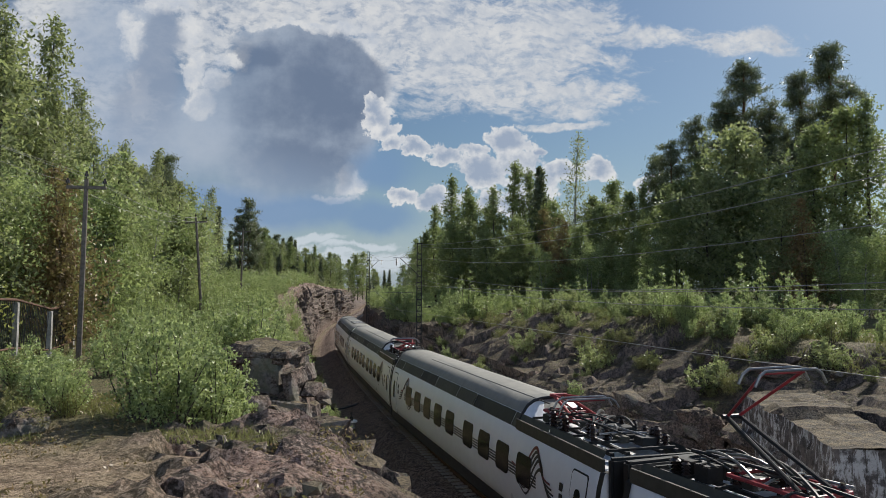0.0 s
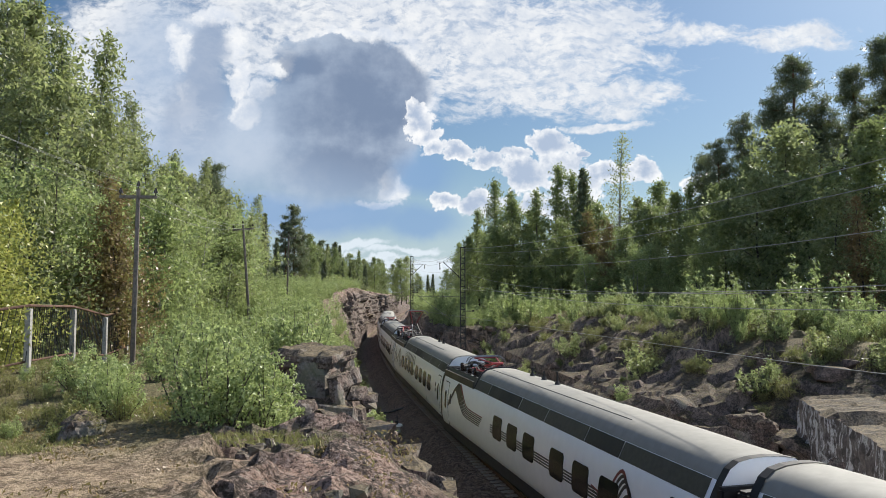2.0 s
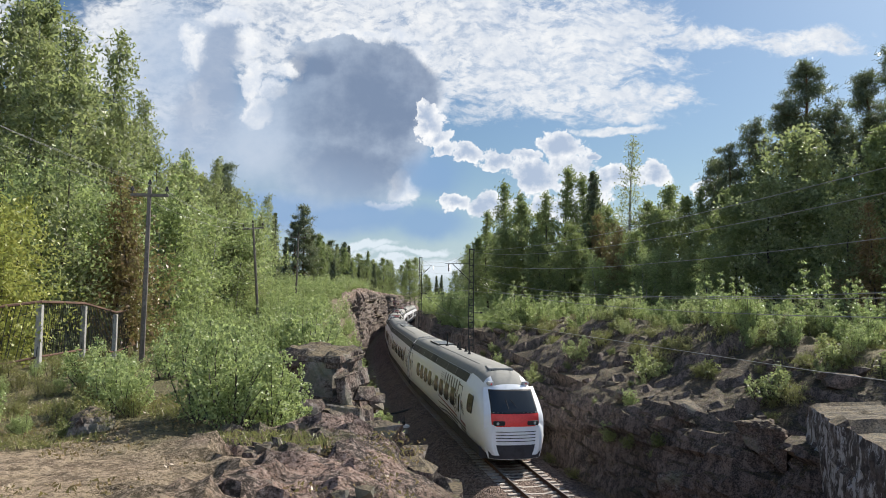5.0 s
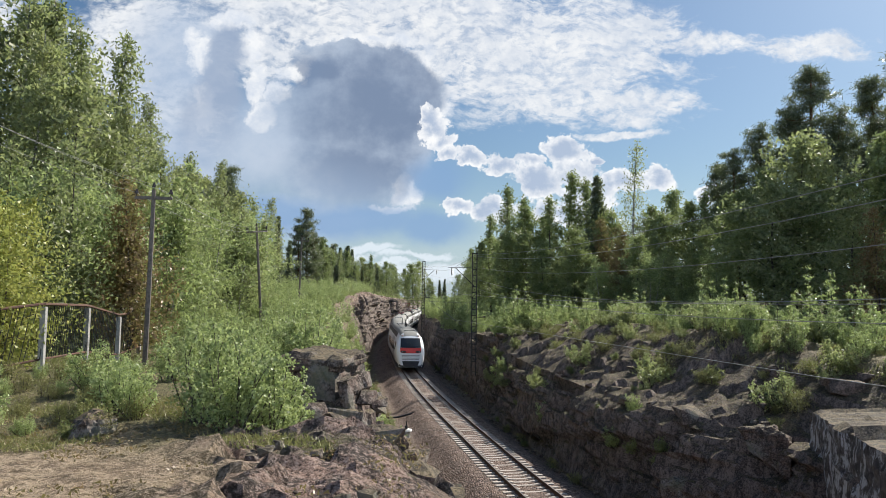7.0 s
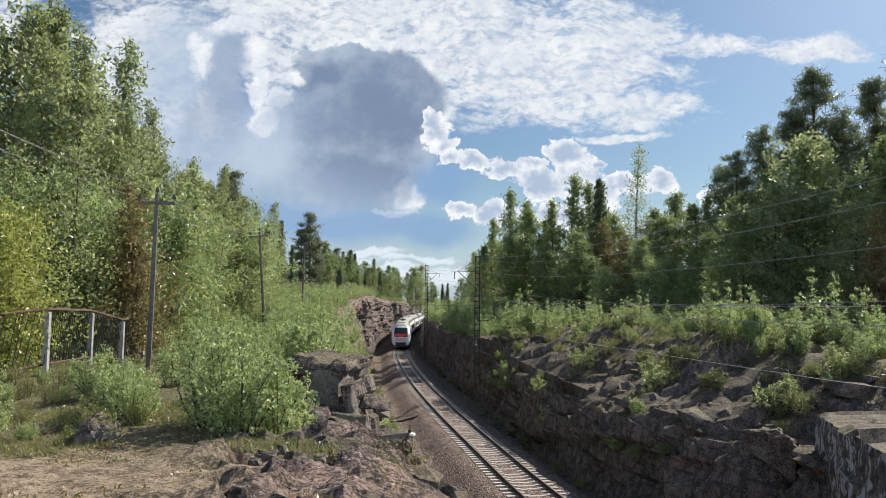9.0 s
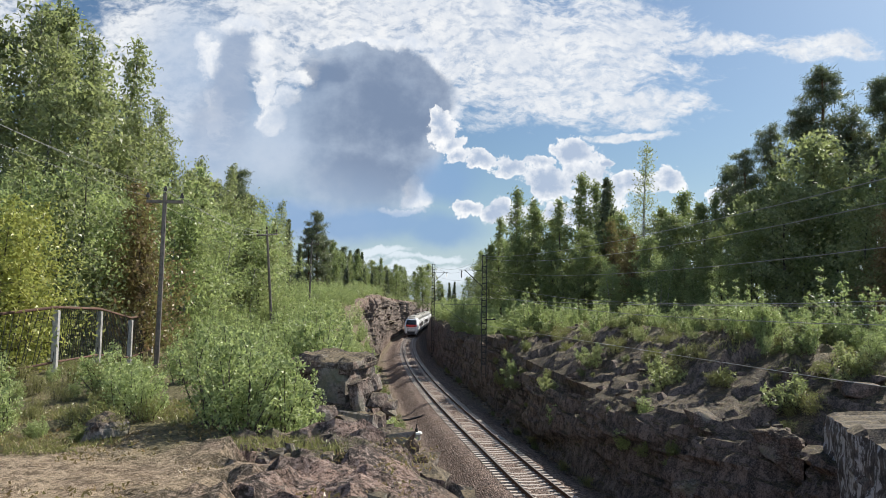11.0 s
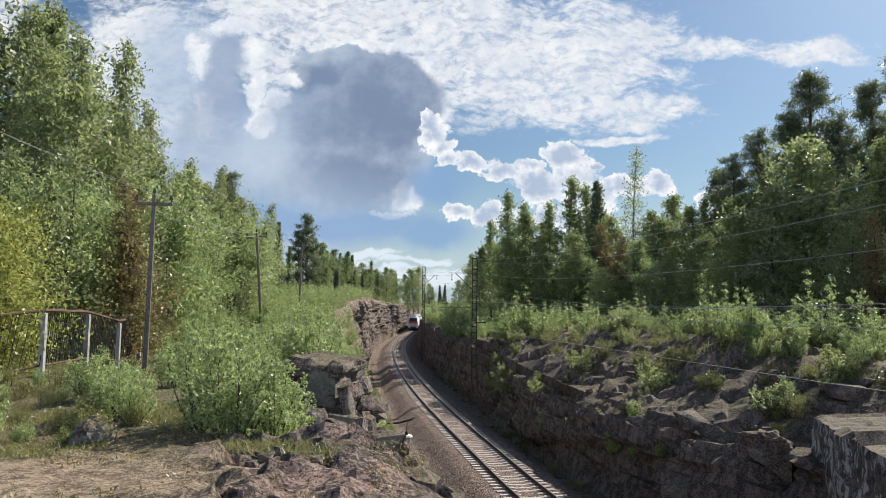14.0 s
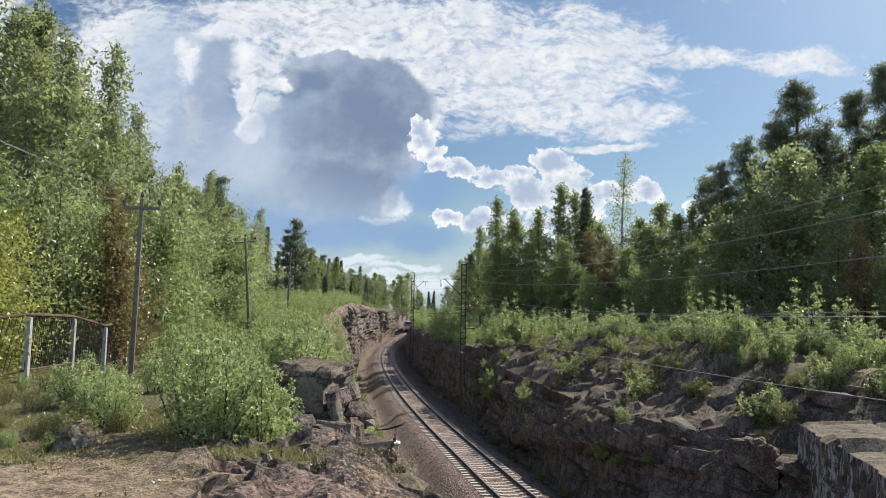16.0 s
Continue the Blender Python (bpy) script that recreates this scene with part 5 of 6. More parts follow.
    for px, py, d in ((1440, 478, 38), (1480, 500, 36), (1400, 520, 38), (1250, 505, 42), (1285, 500, 42), (1130, 520, 50), (1100, 530, 50), (1530, 510, 34), (1565, 520, 33), (930, 512, 62), (905, 528, 64), (960, 540, 60), (1040, 530, 54), (820, 540, 84), (800, 528, 92), (790, 545, 100)):
        x = side_of(px, d)
        put(low[2], x, d, max(.6, (8.2 + (541 - py) / 1250 * d - ground_at(x, d)) / 2.8))
    for i in range(60):
        d = rng.uniform(28, 75)
        x = cx(d) + lerp(d, RIGHT_RIM) + rng.uniform(2.2, 8) * (1 if d < 60 else .6)
        put(dry if rng.random() < .7 else fern, x, d, rng.uniform(.6, 1.1))
    # left bank
    for i in range(150):
        d = 21 + 37 * rng.random() ** .9
        s = rng.uniform(.3, 10) if d > 32 else rng.uniform(2.0, 6)
        x = cx(d) + rim_left(d) - s
        if d < 33 and x < -9.5 * d / 27:
            x += 4.5
        put(rng.choice((low[0], low[1], low[0], low[2], low[3])), x, d, rng.uniform(.5, .95))
    placed = []
    for i in range(330):
        d = 54 + 95 * rng.random() ** 1.5
        placed.append((rng.choice(low[:3]), cx(d) + rim_left(d) - (.3 if d < 80 else .7) - 14 * rng.random() ** (1.0 if d < 80 else 1.4), d, rng.uniform(.5, .95)))
    thicket("left_thicket", placed, "bright green saplings and bushes over the hillside", 92)
    for i in range(80):
        d = rng.uniform(25, 80)
        k = rng.uniform(.05, .85)
        x = cx(d) + rim_left(d) + k * (lerp(d, LEFT_FOOT) - rim_left(d))
        put(rng.choice((low[3], fern, low[0], low[1])), x, d, rng.uniform(.35, .7), z=lerp(d, LEFT_TOP) * (1 - k) - .9 * k)
    # scrub too far off to tell apart
    g = np.random.default_rng(19)
    for name, side, n, y0, y1, label in (("left_scrub", -1, 9000, 95, 270, "low green scrub on the far left bank"), ("right_scrub", 1, 7000, 90, 230, "low green scrub on the far right bank")):
        spots = []
        while len(spots) < n:
            y = y0 + (y1 - y0) * g.random() ** 1.6
            s = abs(g.normal()) * 8 + .4
            x = cx(y) + (rim_left(y) - s if side < 0 else lerp(y, RIGHT_RIM) + s + .6)
            k = noise.noise((x * .5, y * .3, 2 + side))
            if k < .02:
                continue
            top = (.7 + 3.0 * max(0, k)) * (1 if side < 0 else 1.15)
            for j in range(5):
                spots.append((x + g.normal() * .35, y + g.normal() * .35, ground_at(x, y) + top * g.random() ** .7))
        tagged(leaves(name, spots, .25, SHRUB if side > 0 else LEAF, None, 79 + side, .6, .1), label, "scrub", kind="stuff")
    spots = []
    while len(spots) < 7000:
        y = 24 + 62 * g.random() ** 1.3
        k = g.random() ** 1.3 * .8
        x = cx(y) + rim_left(y) + k * (lerp(y, LEFT_FOOT) - rim_left(y))
        if noise.noise((x * .5, y * .35, 6)) < -.1:
            continue
        z = lerp(y, LEFT_TOP) * (1 - k ** .9) - .9 * k ** .9
        for j in range(4):
            spots.append((x + g.normal() * .3, y + g.normal() * .3, z + .1 + .9 * g.random()))
    tagged(leaves("slope_scrub", spots, .2, SHRUB, None, 85, .5, .1), "bright green weeds and saplings down the slope", "scrub", kind="stuff")
    # beside the path
    for x, d, k, size in ((-3.75, 11.5, 0, .92), (-3.15, 11.0, 0, .9), (-2.65, 11.5, 0, .85), (-3.45, 12.3, 0, 1.0), (-2.95, 12.6, 0, .95), (-2.35, 12.4, 1, .7), (-5.7, 12.6, 1, .85), (-5.25, 12.2, 1, .7), (-6.1, 13.4, 1, .9), (-6.9, 10.4, 1, .5), (-7.4, 11.6, 1, .7),
                          (-3.9, 14.6, 0, .8), (-3.4, 15.2, 0, .78), (-3.0, 14.9, 0, .62), (-4.4, 16.6, 0, .8), (-4.9, 18.6, 0, .85), (-5.4, 19.8, 0, .9), (-4.6, 21.4, 0, .9), (-6.4, 17.0, 1, 1.0), (-7.6, 15.6, 1, .9), (-10.0, 15.5, 1, .9), (-9.3, 12.8, 1, .8)):
        put(near[k], x, d, size)
    for i in range(46):
        d = rng.uniform(10.2, 19)
        put(rng.choice((dry, fern, dry, near[1])), -rng.uniform(.42, .64) * d + .6 * rng.random(), d, rng.uniform(.28, .55))
    # ferns and sprigs on the right cliff
    for x, d, z in ((11.2, 47, 1.7), (12.6, 33, 2.2), (10.7, 36, 3.2), (8.6, 44, 1.8), (16.8, 30, 4.2), (13.9, 30, 3.9), (18.0, 27.5, 4.3), (5.2, 56, .2), (4.6, 60, -.5)):
        x = min(x, cx(d) + lerp(d, RIGHT_RIM) + 6)
        s = x - cx(d) - lerp(d, RIGHT_RIM)
        put(rng.choice((fern, low[3])), x if s > 0 else cx(d) + lerp(d, RIGHT_RIM) + .6, d, rng.uniform(.7, 1.1))
    for i in range(40):
        d = rng.uniform(25, 60)
        put(rng.choice((fern, dry, dry, fern, low[3])), cx(d) + lerp(d, RIGHT_RIM) + rng.uniform(.2, 6), d, rng.uniform(.35, .75))
    for i in range(26):
        d, k = rng.uniform(26, 62), rng.uniform(.35, .95)
        f, r = lerp(d, RIGHT_FOOT), lerp(d, RIGHT_RIM)
        put(rng.choice((fern, fern, low[3], low[1])), cx(d) + f + (r - f) * k ** 1.25 - .25, d, rng.uniform(.35, .8), z=-.95 + (bank_right(d, 0) + .95) * k ** .85 - .1)
    for i in range(26):
        d = rng.uniform(30, 90)
        side = rng.choice((-1, 1))
        x = cx(d) + (lerp(d, RIGHT_FOOT) - rng.uniform(0, .5) if side > 0 else lerp(d, LEFT_FOOT) + rng.uniform(-.1, .6))
        put(rng.choice((fern, dry, fern)), x, d, rng.uniform(.4, .8), z=-.95)
    for o in (*low, dry, fern, *near):
        drop(o)

    # grass and litter
    g = np.random.default_rng(9)
    for name, mat, n, test, size, label in (("path_grass", DRY, 9000, "path", .13, "sparse dry grass beside the trodden path"), ("bank_grass", GREENGRASS, 14000, "left", .24, "tangled green grass on the bank"), ("rim_grass", DRY, 20000, "right", .34, "yellowed grass and heather on the cutting's rim")):
        spots = []
        while len(spots) < n:
            if test == "path":
                y = g.uniform(6, 14)
                x = g.uniform(-10, -1.2)
                if noise.noise((x * .5, y * .5, 4)) < .05 + (.5 if y < 9.4 else -.3):
                    continue
            elif test == "left":
                y = 20 + 60 * g.random() ** 1.5
                x = cx(y) + rim_left(y) - g.uniform(1.8, 14)
            else:
                y = 24 + 60 * g.random() ** 1.3
                x = cx(y) + lerp(y, RIGHT_RIM) + g.uniform(5, 15)
            if noise.noise((x * .4, y * .4, 7)) < -.12:
                continue
            spots.append((x, y, ground_at(x, y) + size * .3))
        tagged(leaves(name, spots, size, mat, None, 77, .13, -1.6), label, "grass", kind="stuff")
    spots = []
    while len(spots) < 3600:
        y, x = g.uniform(5.5, 14), g.uniform(-8, -.2)
        if noise.noise((x * .7, y * .7, 1)) > -.05:
            spots.append((x, y, ground_at(x, y) + .03))
    tagged(leaves("leaf_litter", spots, .055, RUSTY, None, 78, .5, -.1), "brown fallen leaves and twigs on soil", "leaf litter", kind="stuff")


make_plants()


# ---------- poles, wires, fence ----------
def pole(x, y, height, lean, arm, label):
    z = ground_at(x, y) - .3
    p = thing("utility_pole", Matrix.Translation((x, y, z)) @ pose(0, 0, 0, 0, lean, 0), label, "utility pole", "poles along the wood")
    bm = bmesh.new()
    tube(bm, [(0, 0, 0), (.01, 0, height * .5), (0, 0, height)], [.105, .092, .075], 10)
    part("shaft", bm, WOOD, p, "weathered grey wooden shaft")
    bm = bmesh.new()
    box(bm, -arm, arm, -.05, .05, height - .38, height - .26, .015)
    bar = part("crossarm", bm, WOOD, p)
    for k in (-1, 0, 1):
        bm = bmesh.new()
        zz = height - .26 if k else height
        rod(bm, (k * arm * .92, 0, zz), (k * arm * .92, 0, zz + .12), .018)
        rod(bm, (k * arm * .92, 0, zz + .10), (k * arm * .92, 0, zz + .20), .075, .06, 12)
        rod(bm, (k * arm * .92, 0, zz + .20), (k * arm * .92, 0, zz + .28), .05, .035, 12)
        part("insulator", bm, CERAMIC, bar, "dark ceramic insulator")
    return p


pole(side_of(263, 27), 27, 7.0, .6, .72, "weathered wooden pole with crossarm and three insulators")
pole(side_of(466, 50), 50, 7.4, -4.5, .75, "leaning weathered wooden pole with crossarm")
pole(side_of(530, 70), 70, 7.9, 1.0, .75, "weathered wooden pole on the hillside")
pole(side_of(-330, 16), 16, 8.0, 0, .75, "weathered wooden pole in the bushes")


def fence():
    f = thing("fence", pose(0, 0, 0), "old fence of concrete posts, rusty top rail and thin leaning rods", "fence")
    posts = [(-11.9, 17.2), (-10.9, 19.4), (-11.6, 23.2), (-12.3, 27.0), (-13.2, 31.0)]
    tops = []
    for x, y in posts:
        z = ground_at(x, y)
        bm = bmesh.new()
        box(bm, x - .075, x + .075, y - .075, y + .075, z - .3, z + 1.72, .015)
        part("post", bm, CONCRETE, f, "pale concrete post")
        tops.append(Vector((x, y, z + 1.80)))
    rng = random.Random(3)
    for a, b in zip(tops, tops[1:]):
        bm = bmesh.new()
        rod(bm, a, b, .04, None, 6)
        part("top_rail", bm, RUST, f, "rusty top rail")
        bm = bmesh.new()
        rod(bm, a - Vector((0, 0, 1.5)), b - Vector((0, 0, 1.5)), .03, None, 6)
        part("bottom_rail", bm, RUST, f)
        n = int((b - a).length / .17)
        for i in range(1, n):
            p = a + (b - a) * i / n
            q = p - Vector((0, 0, 1.5)) - (b - a).normalized() * (.28 + rng.uniform(-.05, .1))
            bm = bmesh.new()
            rod(bm, p, q, .010, None, 5)
            part("rod", bm, DARKSTEEL, f)


fence()


def mast(x, y, z, height, toward, label):
    """Lattice mast: two channels, lacing, cantilever with insulators."""
    m = thing("catenary_mast", pose(x, y, z), label, "catenary mast", "catenary masts")
    for s in (-1, 1):
        bm = bmesh.new()
        box(bm, s * .2 - .04, s * .2 + .04, -.09, .09, -1.0, height, .008)
        part("channel", bm, DARKSTEEL, m)
    k, zz = 0, .2
    bm = bmesh.new()
    while zz < height - .5:
        box(bm, -.2, .2, -.10, -.085, zz, zz + .09), box(bm, -.2, .2, .085, .10, zz, zz + .09)
        a = -.2 if k % 2 else .2
        rod(bm, (a, -.095, zz + .05), (-a, -.095, zz + .5), .02, None, 4)
        zz, k = zz + .5, k + 1
    part("lacing", bm, DARKSTEEL, m, "riveted lattice lacing")
    bm = bmesh.new()
    box(bm, -.26, .26, -.12, .12, height - .08, height + .02)
    part("cap", bm, DARKSTEEL, m)
    bm = bmesh.new()
    rod(bm, (0, 0, height - 2.9), (toward * 1.7, 0, height - 1.3), .035), rod(bm, (0, 0, height - 1.3), (toward * 2.3, 0, height - 1.3), .022)
    rod(bm, (0, 0, height - .2), (toward * 1.7, 0, height - 1.25), .012, None, 5)
    arm = part("cantilever", bm, DARKSTEEL, m, "thin steel cantilever")
    for xx, zz in ((toward * 2.0, height - 1.36),):
        bm = bmesh.new()
        for i in range(4):
            rod(bm, (xx, 0, zz - .16 * i), (xx, 0, zz - .16 * i - .08), .035, .10, 10), rod(bm, (xx, 0, zz - .16 * i - .08), (xx, 0, zz - .16 * i - .16), .03, None, 8)
        part("insulator", bm, CERAMIC, arm, "hanging ceramic insulators")
    bm = bmesh.new()
    rod(bm, (0, 0, height - 5.6), (.95, 0, height - 5.6), .04)
    box(bm, .8, 1.0, -.12, .12, height - 5.65, height - 5.5)
    part("bracket", bm, DARKSTEEL, m)
    return m


def sagging(name, a, b, sag, r, label, n=14):
    bm = bmesh.new()
    a, b = Vector(a), Vector(b)
    tube(bm, [a + (b - a) * t - Vector((0, 0, 4 * sag * t * (1 - t))) for t in np.linspace(0, 1, n)], r, 5)
    return tagged(part(name, bm, WIRE), label, "overhead wire", "overhead wires")


M1, M2, M3 = (side_of(840, 62), 62, 2.4), (side_of(750, 110), 110, -.9), (cx(205) + 3.4, 205, -.9)
mast(*M1, 9.7, -1, "dark lattice catenary mast on the rock shelf")
mast(*M2, 14.6, 1, "dark lattice catenary mast beside the bend")
mast(*M3, 11.5, 1, "distant lattice catenary mast")
mast(12.6, -8, -.9, 12.9, -1, "lattice catenary mast beside the track")
# contact wire and its carrier over the track, then feeders along the masts
for y0, y1, z0, z1 in ((-30, 15, 6.6, 6.62), (15, 62, 6.62, 6.5), (62, 132, 6.5, 6.5), (132, 205, 6.5, 6.5)):
    sagging("contact_wire", (cx(y0) - .1, y0, z0), (cx(y1) + (.25 if y1 == 62 else -.1), y1, z1), .0, .009, "thin bright contact wire over the track", 8)
for y0, y1 in ((-8, 62), (62, 132), (132, 205)):
    sagging("carrier_wire", (cx(y0), y0, 8.9), (cx(y1), y1, 8.8), .75, .009, "thin carrier wire over the track")
for dz, dx, sag in ((-.1, .1, 1.1), (-.25, .3, 1.5), (-1.3, 1.2, 1.3), (-2.3, .6, 1.6), (-3.2, 1.0, 1.2)):
    sagging("feeder_wire", (M1[0] + dx * .4, 62, M1[2] + 9.7 + dz), (12.6 + dx, -8, 12.0 + dz), sag, .011, "grey feeder wire strung between masts")
    if dz > -1.5:
        sagging("feeder_wire", (M1[0] + dx * .4, 62, M1[2] + 9.7 + dz), (M2[0], 110, M2[2] + 14.5 + dz), sag * .8, .011, "grey feeder wire strung between masts")
# pole wires in front of the wood
for k in (-.66, 0, .66):
    zz = 7.1 if k == 0 else 6.8
    a = Vector((side_of(263, 27) + k, 27, ground_at(side_of(263, 27), 27) + zz - .2))
    sagging("pole_wire", a, (side_of(-330, 16) + k, 16, ground_at(side_of(-330, 16), 16) + zz + .9), .25, .007, "thin wire strung between wooden poles")
    sagging("pole_wire", a, (side_of(455, 50) + k, 50, ground_at(side_of(466, 50), 50) + zz + .0), .5, .007, "thin wire strung between wooden poles")
# cable that hangs across the cutting
for a, b, sag in (((M2[0], 110, 7.6), (side_of(836, 62), 62, 7.8), .1), ((M2[0], 110, 8.4), (side_of(818, 62), 62, 5.8), .05), ((M2[0], 110, 7.6), (side_of(700, 150), 150, 7.6), .1), ((side_of(704, 150), 150, 10.5), (M2[0], 110, 8.3), .1)):
    ob = sagging("cross_cable", a, b, sag, .022, "dark cable stayed between the catenary masts")
    ob.data.materials[0] = DARKSTEEL


# ---------- loose rock ----------
def boulder(name, size, seed, label, cuts=18):
    """An angular block: hull of random points, chipped edges, rough faces."""
    rng = random.Random(seed)
    bm = bmesh.new()
    for i in range(cuts):
        v = Vector((rng.uniform(-1, 1), rng.uniform(-1, 1), rng.uniform(-1, 1)))
        k = max(abs(c) for c in v)
        v = Vector((v.x / k * rng.uniform(.8, 1), v.y / k * rng.uniform(.8, 1), v.z / k * rng.uniform(.8, 1)))
        bm.verts.new((v.x * size[0] / 2, v.y * size[1] / 2, v.z * size[2] / 2))
    r = bmesh.ops.convex_hull(bm, input=bm.verts)
    bmesh.ops.delete(bm, geom=[g for g in r["geom_interior"] if isinstance(g, bmesh.types.BMVert)], context="VERTS")
    bmesh.ops.triangulate(bm, faces=bm.faces)
    for k in range(4 if max(size) > 1 else 3):
        bmesh.ops.subdivide_edges(bm, edges=bm.edges, cuts=1, use_grid_fill=True)
    off = Vector((seed, seed * 2, 0))
    for v in bm.verts:
        n = v.co.normalized()
        v.co += n * (.10 * noise.noise(v.co * 2.2 + off) + .06 * noise.noise(v.co * 6 + off) + .03 * noise.noise(v.co * 14 + off) + .10 * (cell(v.co + off, (.5, .45, .35), seed) - .5)) * min(1.2, max(size) * .6)
    ob = part(name, bm, ROCK)
    return tagged(ob, label, "boulder", "loose rocks")


def rock_material():
    m, g = material("granite_block")
    p = g.n("ShaderNodeTexCoord").outputs["Object"]
    fine, mid, big = g.noise(p, 17, 9, .72), g.noise(p, 3, 7, .66), g.noise(p, .9, 4)
    col = g.mix(g.ramp(mid, .35, .68), (.045, .034, .028, 1), (.18, .122, .098, 1))
    col = g.mix(g.ramp(fine, .52, .58, 0, .6), col, (.25, .19, .16, 1))
    # dark crevices are put into the colour where the bump's grain is low
    col = g.mix(g.ramp(fine, .475, .42, 0, .8), col, (.03, .024, .02, 1))
    col = g.mix(g.ramp(g.m("ADD", g.m("MULTIPLY", fine, .5), big), .72, .86, 0, .4), col, (.30, .29, .26, 1))
    col = g.mix(g.ramp(big, .55, .7, 0, .5), col, (.11, .115, .05, 1))
    up = g.n("ShaderNodeSeparateXYZ", [g.n("ShaderNodeNewGeometry").outputs["True Normal"]]).outputs[2]
    moss = g.mix(g.ramp(mid, .4, .6), (.05, .040, .024, 1), (.15, .115, .065, 1))
    moss = g.mix(g.ramp(fine, .50, .42, 0, .85), moss, (.018, .014, .011, 1))
    moss = g.mix(g.ramp(fine, .54, .62, 0, .7), moss, (.21, .165, .12, 1))
    col = g.mix(g.m("MULTIPLY", g.ramp(up, .6, .85), g.ramp(g.m("ADD", mid, g.m("MULTIPLY", big, .5)), .55, .75, .5, .95)), col, moss)
    g.out(bsdf(g, col, .88, 0, g.m("ADD", g.m("MULTIPLY", mid, .7), g.m("MULTIPLY", fine, .35)), .9, .06, .3))
    return m


ROCK = rock_material()


def streaked_rock():
    m, g = material("streaked_granite")
    p = g.n("ShaderNodeTexCoord").outputs["Object"]
    fine, mid = g.noise(p, 14, 8, .7), g.noise(p, 2.4, 6, .65)
    run = g.noise(g.v("MULTIPLY", p, (2.0, 2.0, .5)), 1.9, 9, .72, .5)
    col = g.mix(g.ramp(mid, .35, .68), (.05, .042, .038, 1), (.17, .14, .125, 1))
    col = g.mix(g.m("MULTIPLY", g.ramp(run, .485, .545, 0, .95), g.ramp(mid, .40, .52, .12, 1.0)), col, (.50, .48, .47, 1))
    col = g.mix(g.ramp(fine, .5, .72, 0, .4), col, (.24, .19, .165, 1))
    g.out(bsdf(g, col, .88, 0, g.m("ADD", g.m("MULTIPLY", mid, .7), g.m("MULTIPLY", fine, .4)), 1.0, .12, .3))
    return m


STREAKED = streaked_rock()


def squared_block(size, seed, label, mat):
    """A blocky split stone with flat faces, broken corners and steps."""
    bm = bmesh.new()
    bmesh.ops.create_cube(bm, size=1)
    bmesh.ops.subdivide_edges(bm, edges=bm.edges, cuts=15, use_grid_fill=True)
    off = Vector((seed * 3.1, seed, 0))
    for v in bm.verts:
        n = Vector([c if abs(c) > .499 else 0 for c in v.co]).normalized()
        p = Vector((v.co.x * size[0], v.co.y * size[1], v.co.z * size[2]))
        chip = max(0, sum(sorted(abs(c) for c in v.co)[1:]) - .88) * .5
        p += n * (.16 * (cell(p + off, (.55, .6, .5), seed) - .5) + .05 * noise.noise(p * 4 + off) + .03 * noise.noise(p * 11 + off) - chip)
        v.co = p
    return tagged(part("boulder", bm, mat), label, "boulder", "loose rocks")


def place(ob, x, y, z, rx=0, ry=0, rz=0):
    ob.matrix_basis = pose(x, y, z, rx, ry, rz)
    return ob


place(squared_block((1.5, 2.6, 2.5), 3, "squared granite outcrop with a flat overgrown top", ROCK), -2.95, 18.1, 5.35, 2, -2, -10)
place(squared_block((1.65, 2.3, .32), 5, "flat overhanging granite slab on the outcrop", ROCK), -2.98, 17.9, 6.6, 2, 2, -8)
place(squared_block((.28, 1.5, 1.7), 4, "leaning dark slab split from the outcrop", ROCK), -1.95, 16.9, 5.45, 0, -10, -14)
place(squared_block((1.3, .9, .5), 6, "dark granite slab in front of the outcrop", ROCK), -2.5, 16.3, 5.5, 4, 10, 20)
for x, y, z, sx, sy, sz, k in ((-1.55, 16.6, 4.7, 1.2, 1.3, 1.2, 21), (-1.5, 15.0, 5.0, 1.1, 1.0, .9, 22), (-.95, 15.6, 4.3, 1.0, 1.1, 1.0, 23), (-1.25, 13.4, 5.2, 1.1, .9, .8, 24), (-.65, 13.9, 4.5, .9, 1.1, .9, 25), (-2.2, 15.4, 5.5, .9, .8, .6, 26), (-.8, 11.8, 5.2, .9, .8, .7, 27),
                                (-.35, 12.2, 4.5, .8, .9, .8, 28), (-1.9, 13.4, 5.75, .8, .7, .45, 29), (-.45, 10.2, 5.3, .9, .8, .6, 30), (-2.6, 14.6, 5.8, .7, .6, .4, 31), (-.2, 17.5, 3.2, 1.2, 1.4, 1.1, 32), (.2, 14.5, 3.4, 1.3, 1.2, 1.1, 33)):
    place(boulder("boulder", (sx, sy, sz), k, "dark angular granite block fallen at the rim", 13), x, y, z, k * 7 % 30 - 15, k * 11 % 36 - 18, k * 41 % 180)
place(boulder("boulder", (.7, .6, .45), 9, "dark mossy stone in the weeds"), -5.2, 10.6, 6.25, 0, 5, 80)
for x, y, z, sx, sy, sz, k in ((9.8, 28.5, .6, 2.2, 2.0, 1.6, 11), (8.2, 36, .2, 1.8, 2.2, 1.4, 12), (12.6, 26.8, 2.6, 2.4, 2.2, 2.0, 13), (6.4, 47, .3, 1.6, 2.0, 1.4, 14), (10.2, 39.5, 3.2, 2.6, 2.2, 1.8, 15), (8.6, 45, 3.0, 2.2, 2.4, 1.7, 16), (14.5, 33, 4.0, 2.6, 2.2, 1.3, 17)):
    place(boulder("boulder", (sx, sy, sz), k, "dark angular granite block on the cutting wall", 12), x, y, z, k * 5 % 20 - 10, k * 9 % 24 - 12, k * 31 % 180)


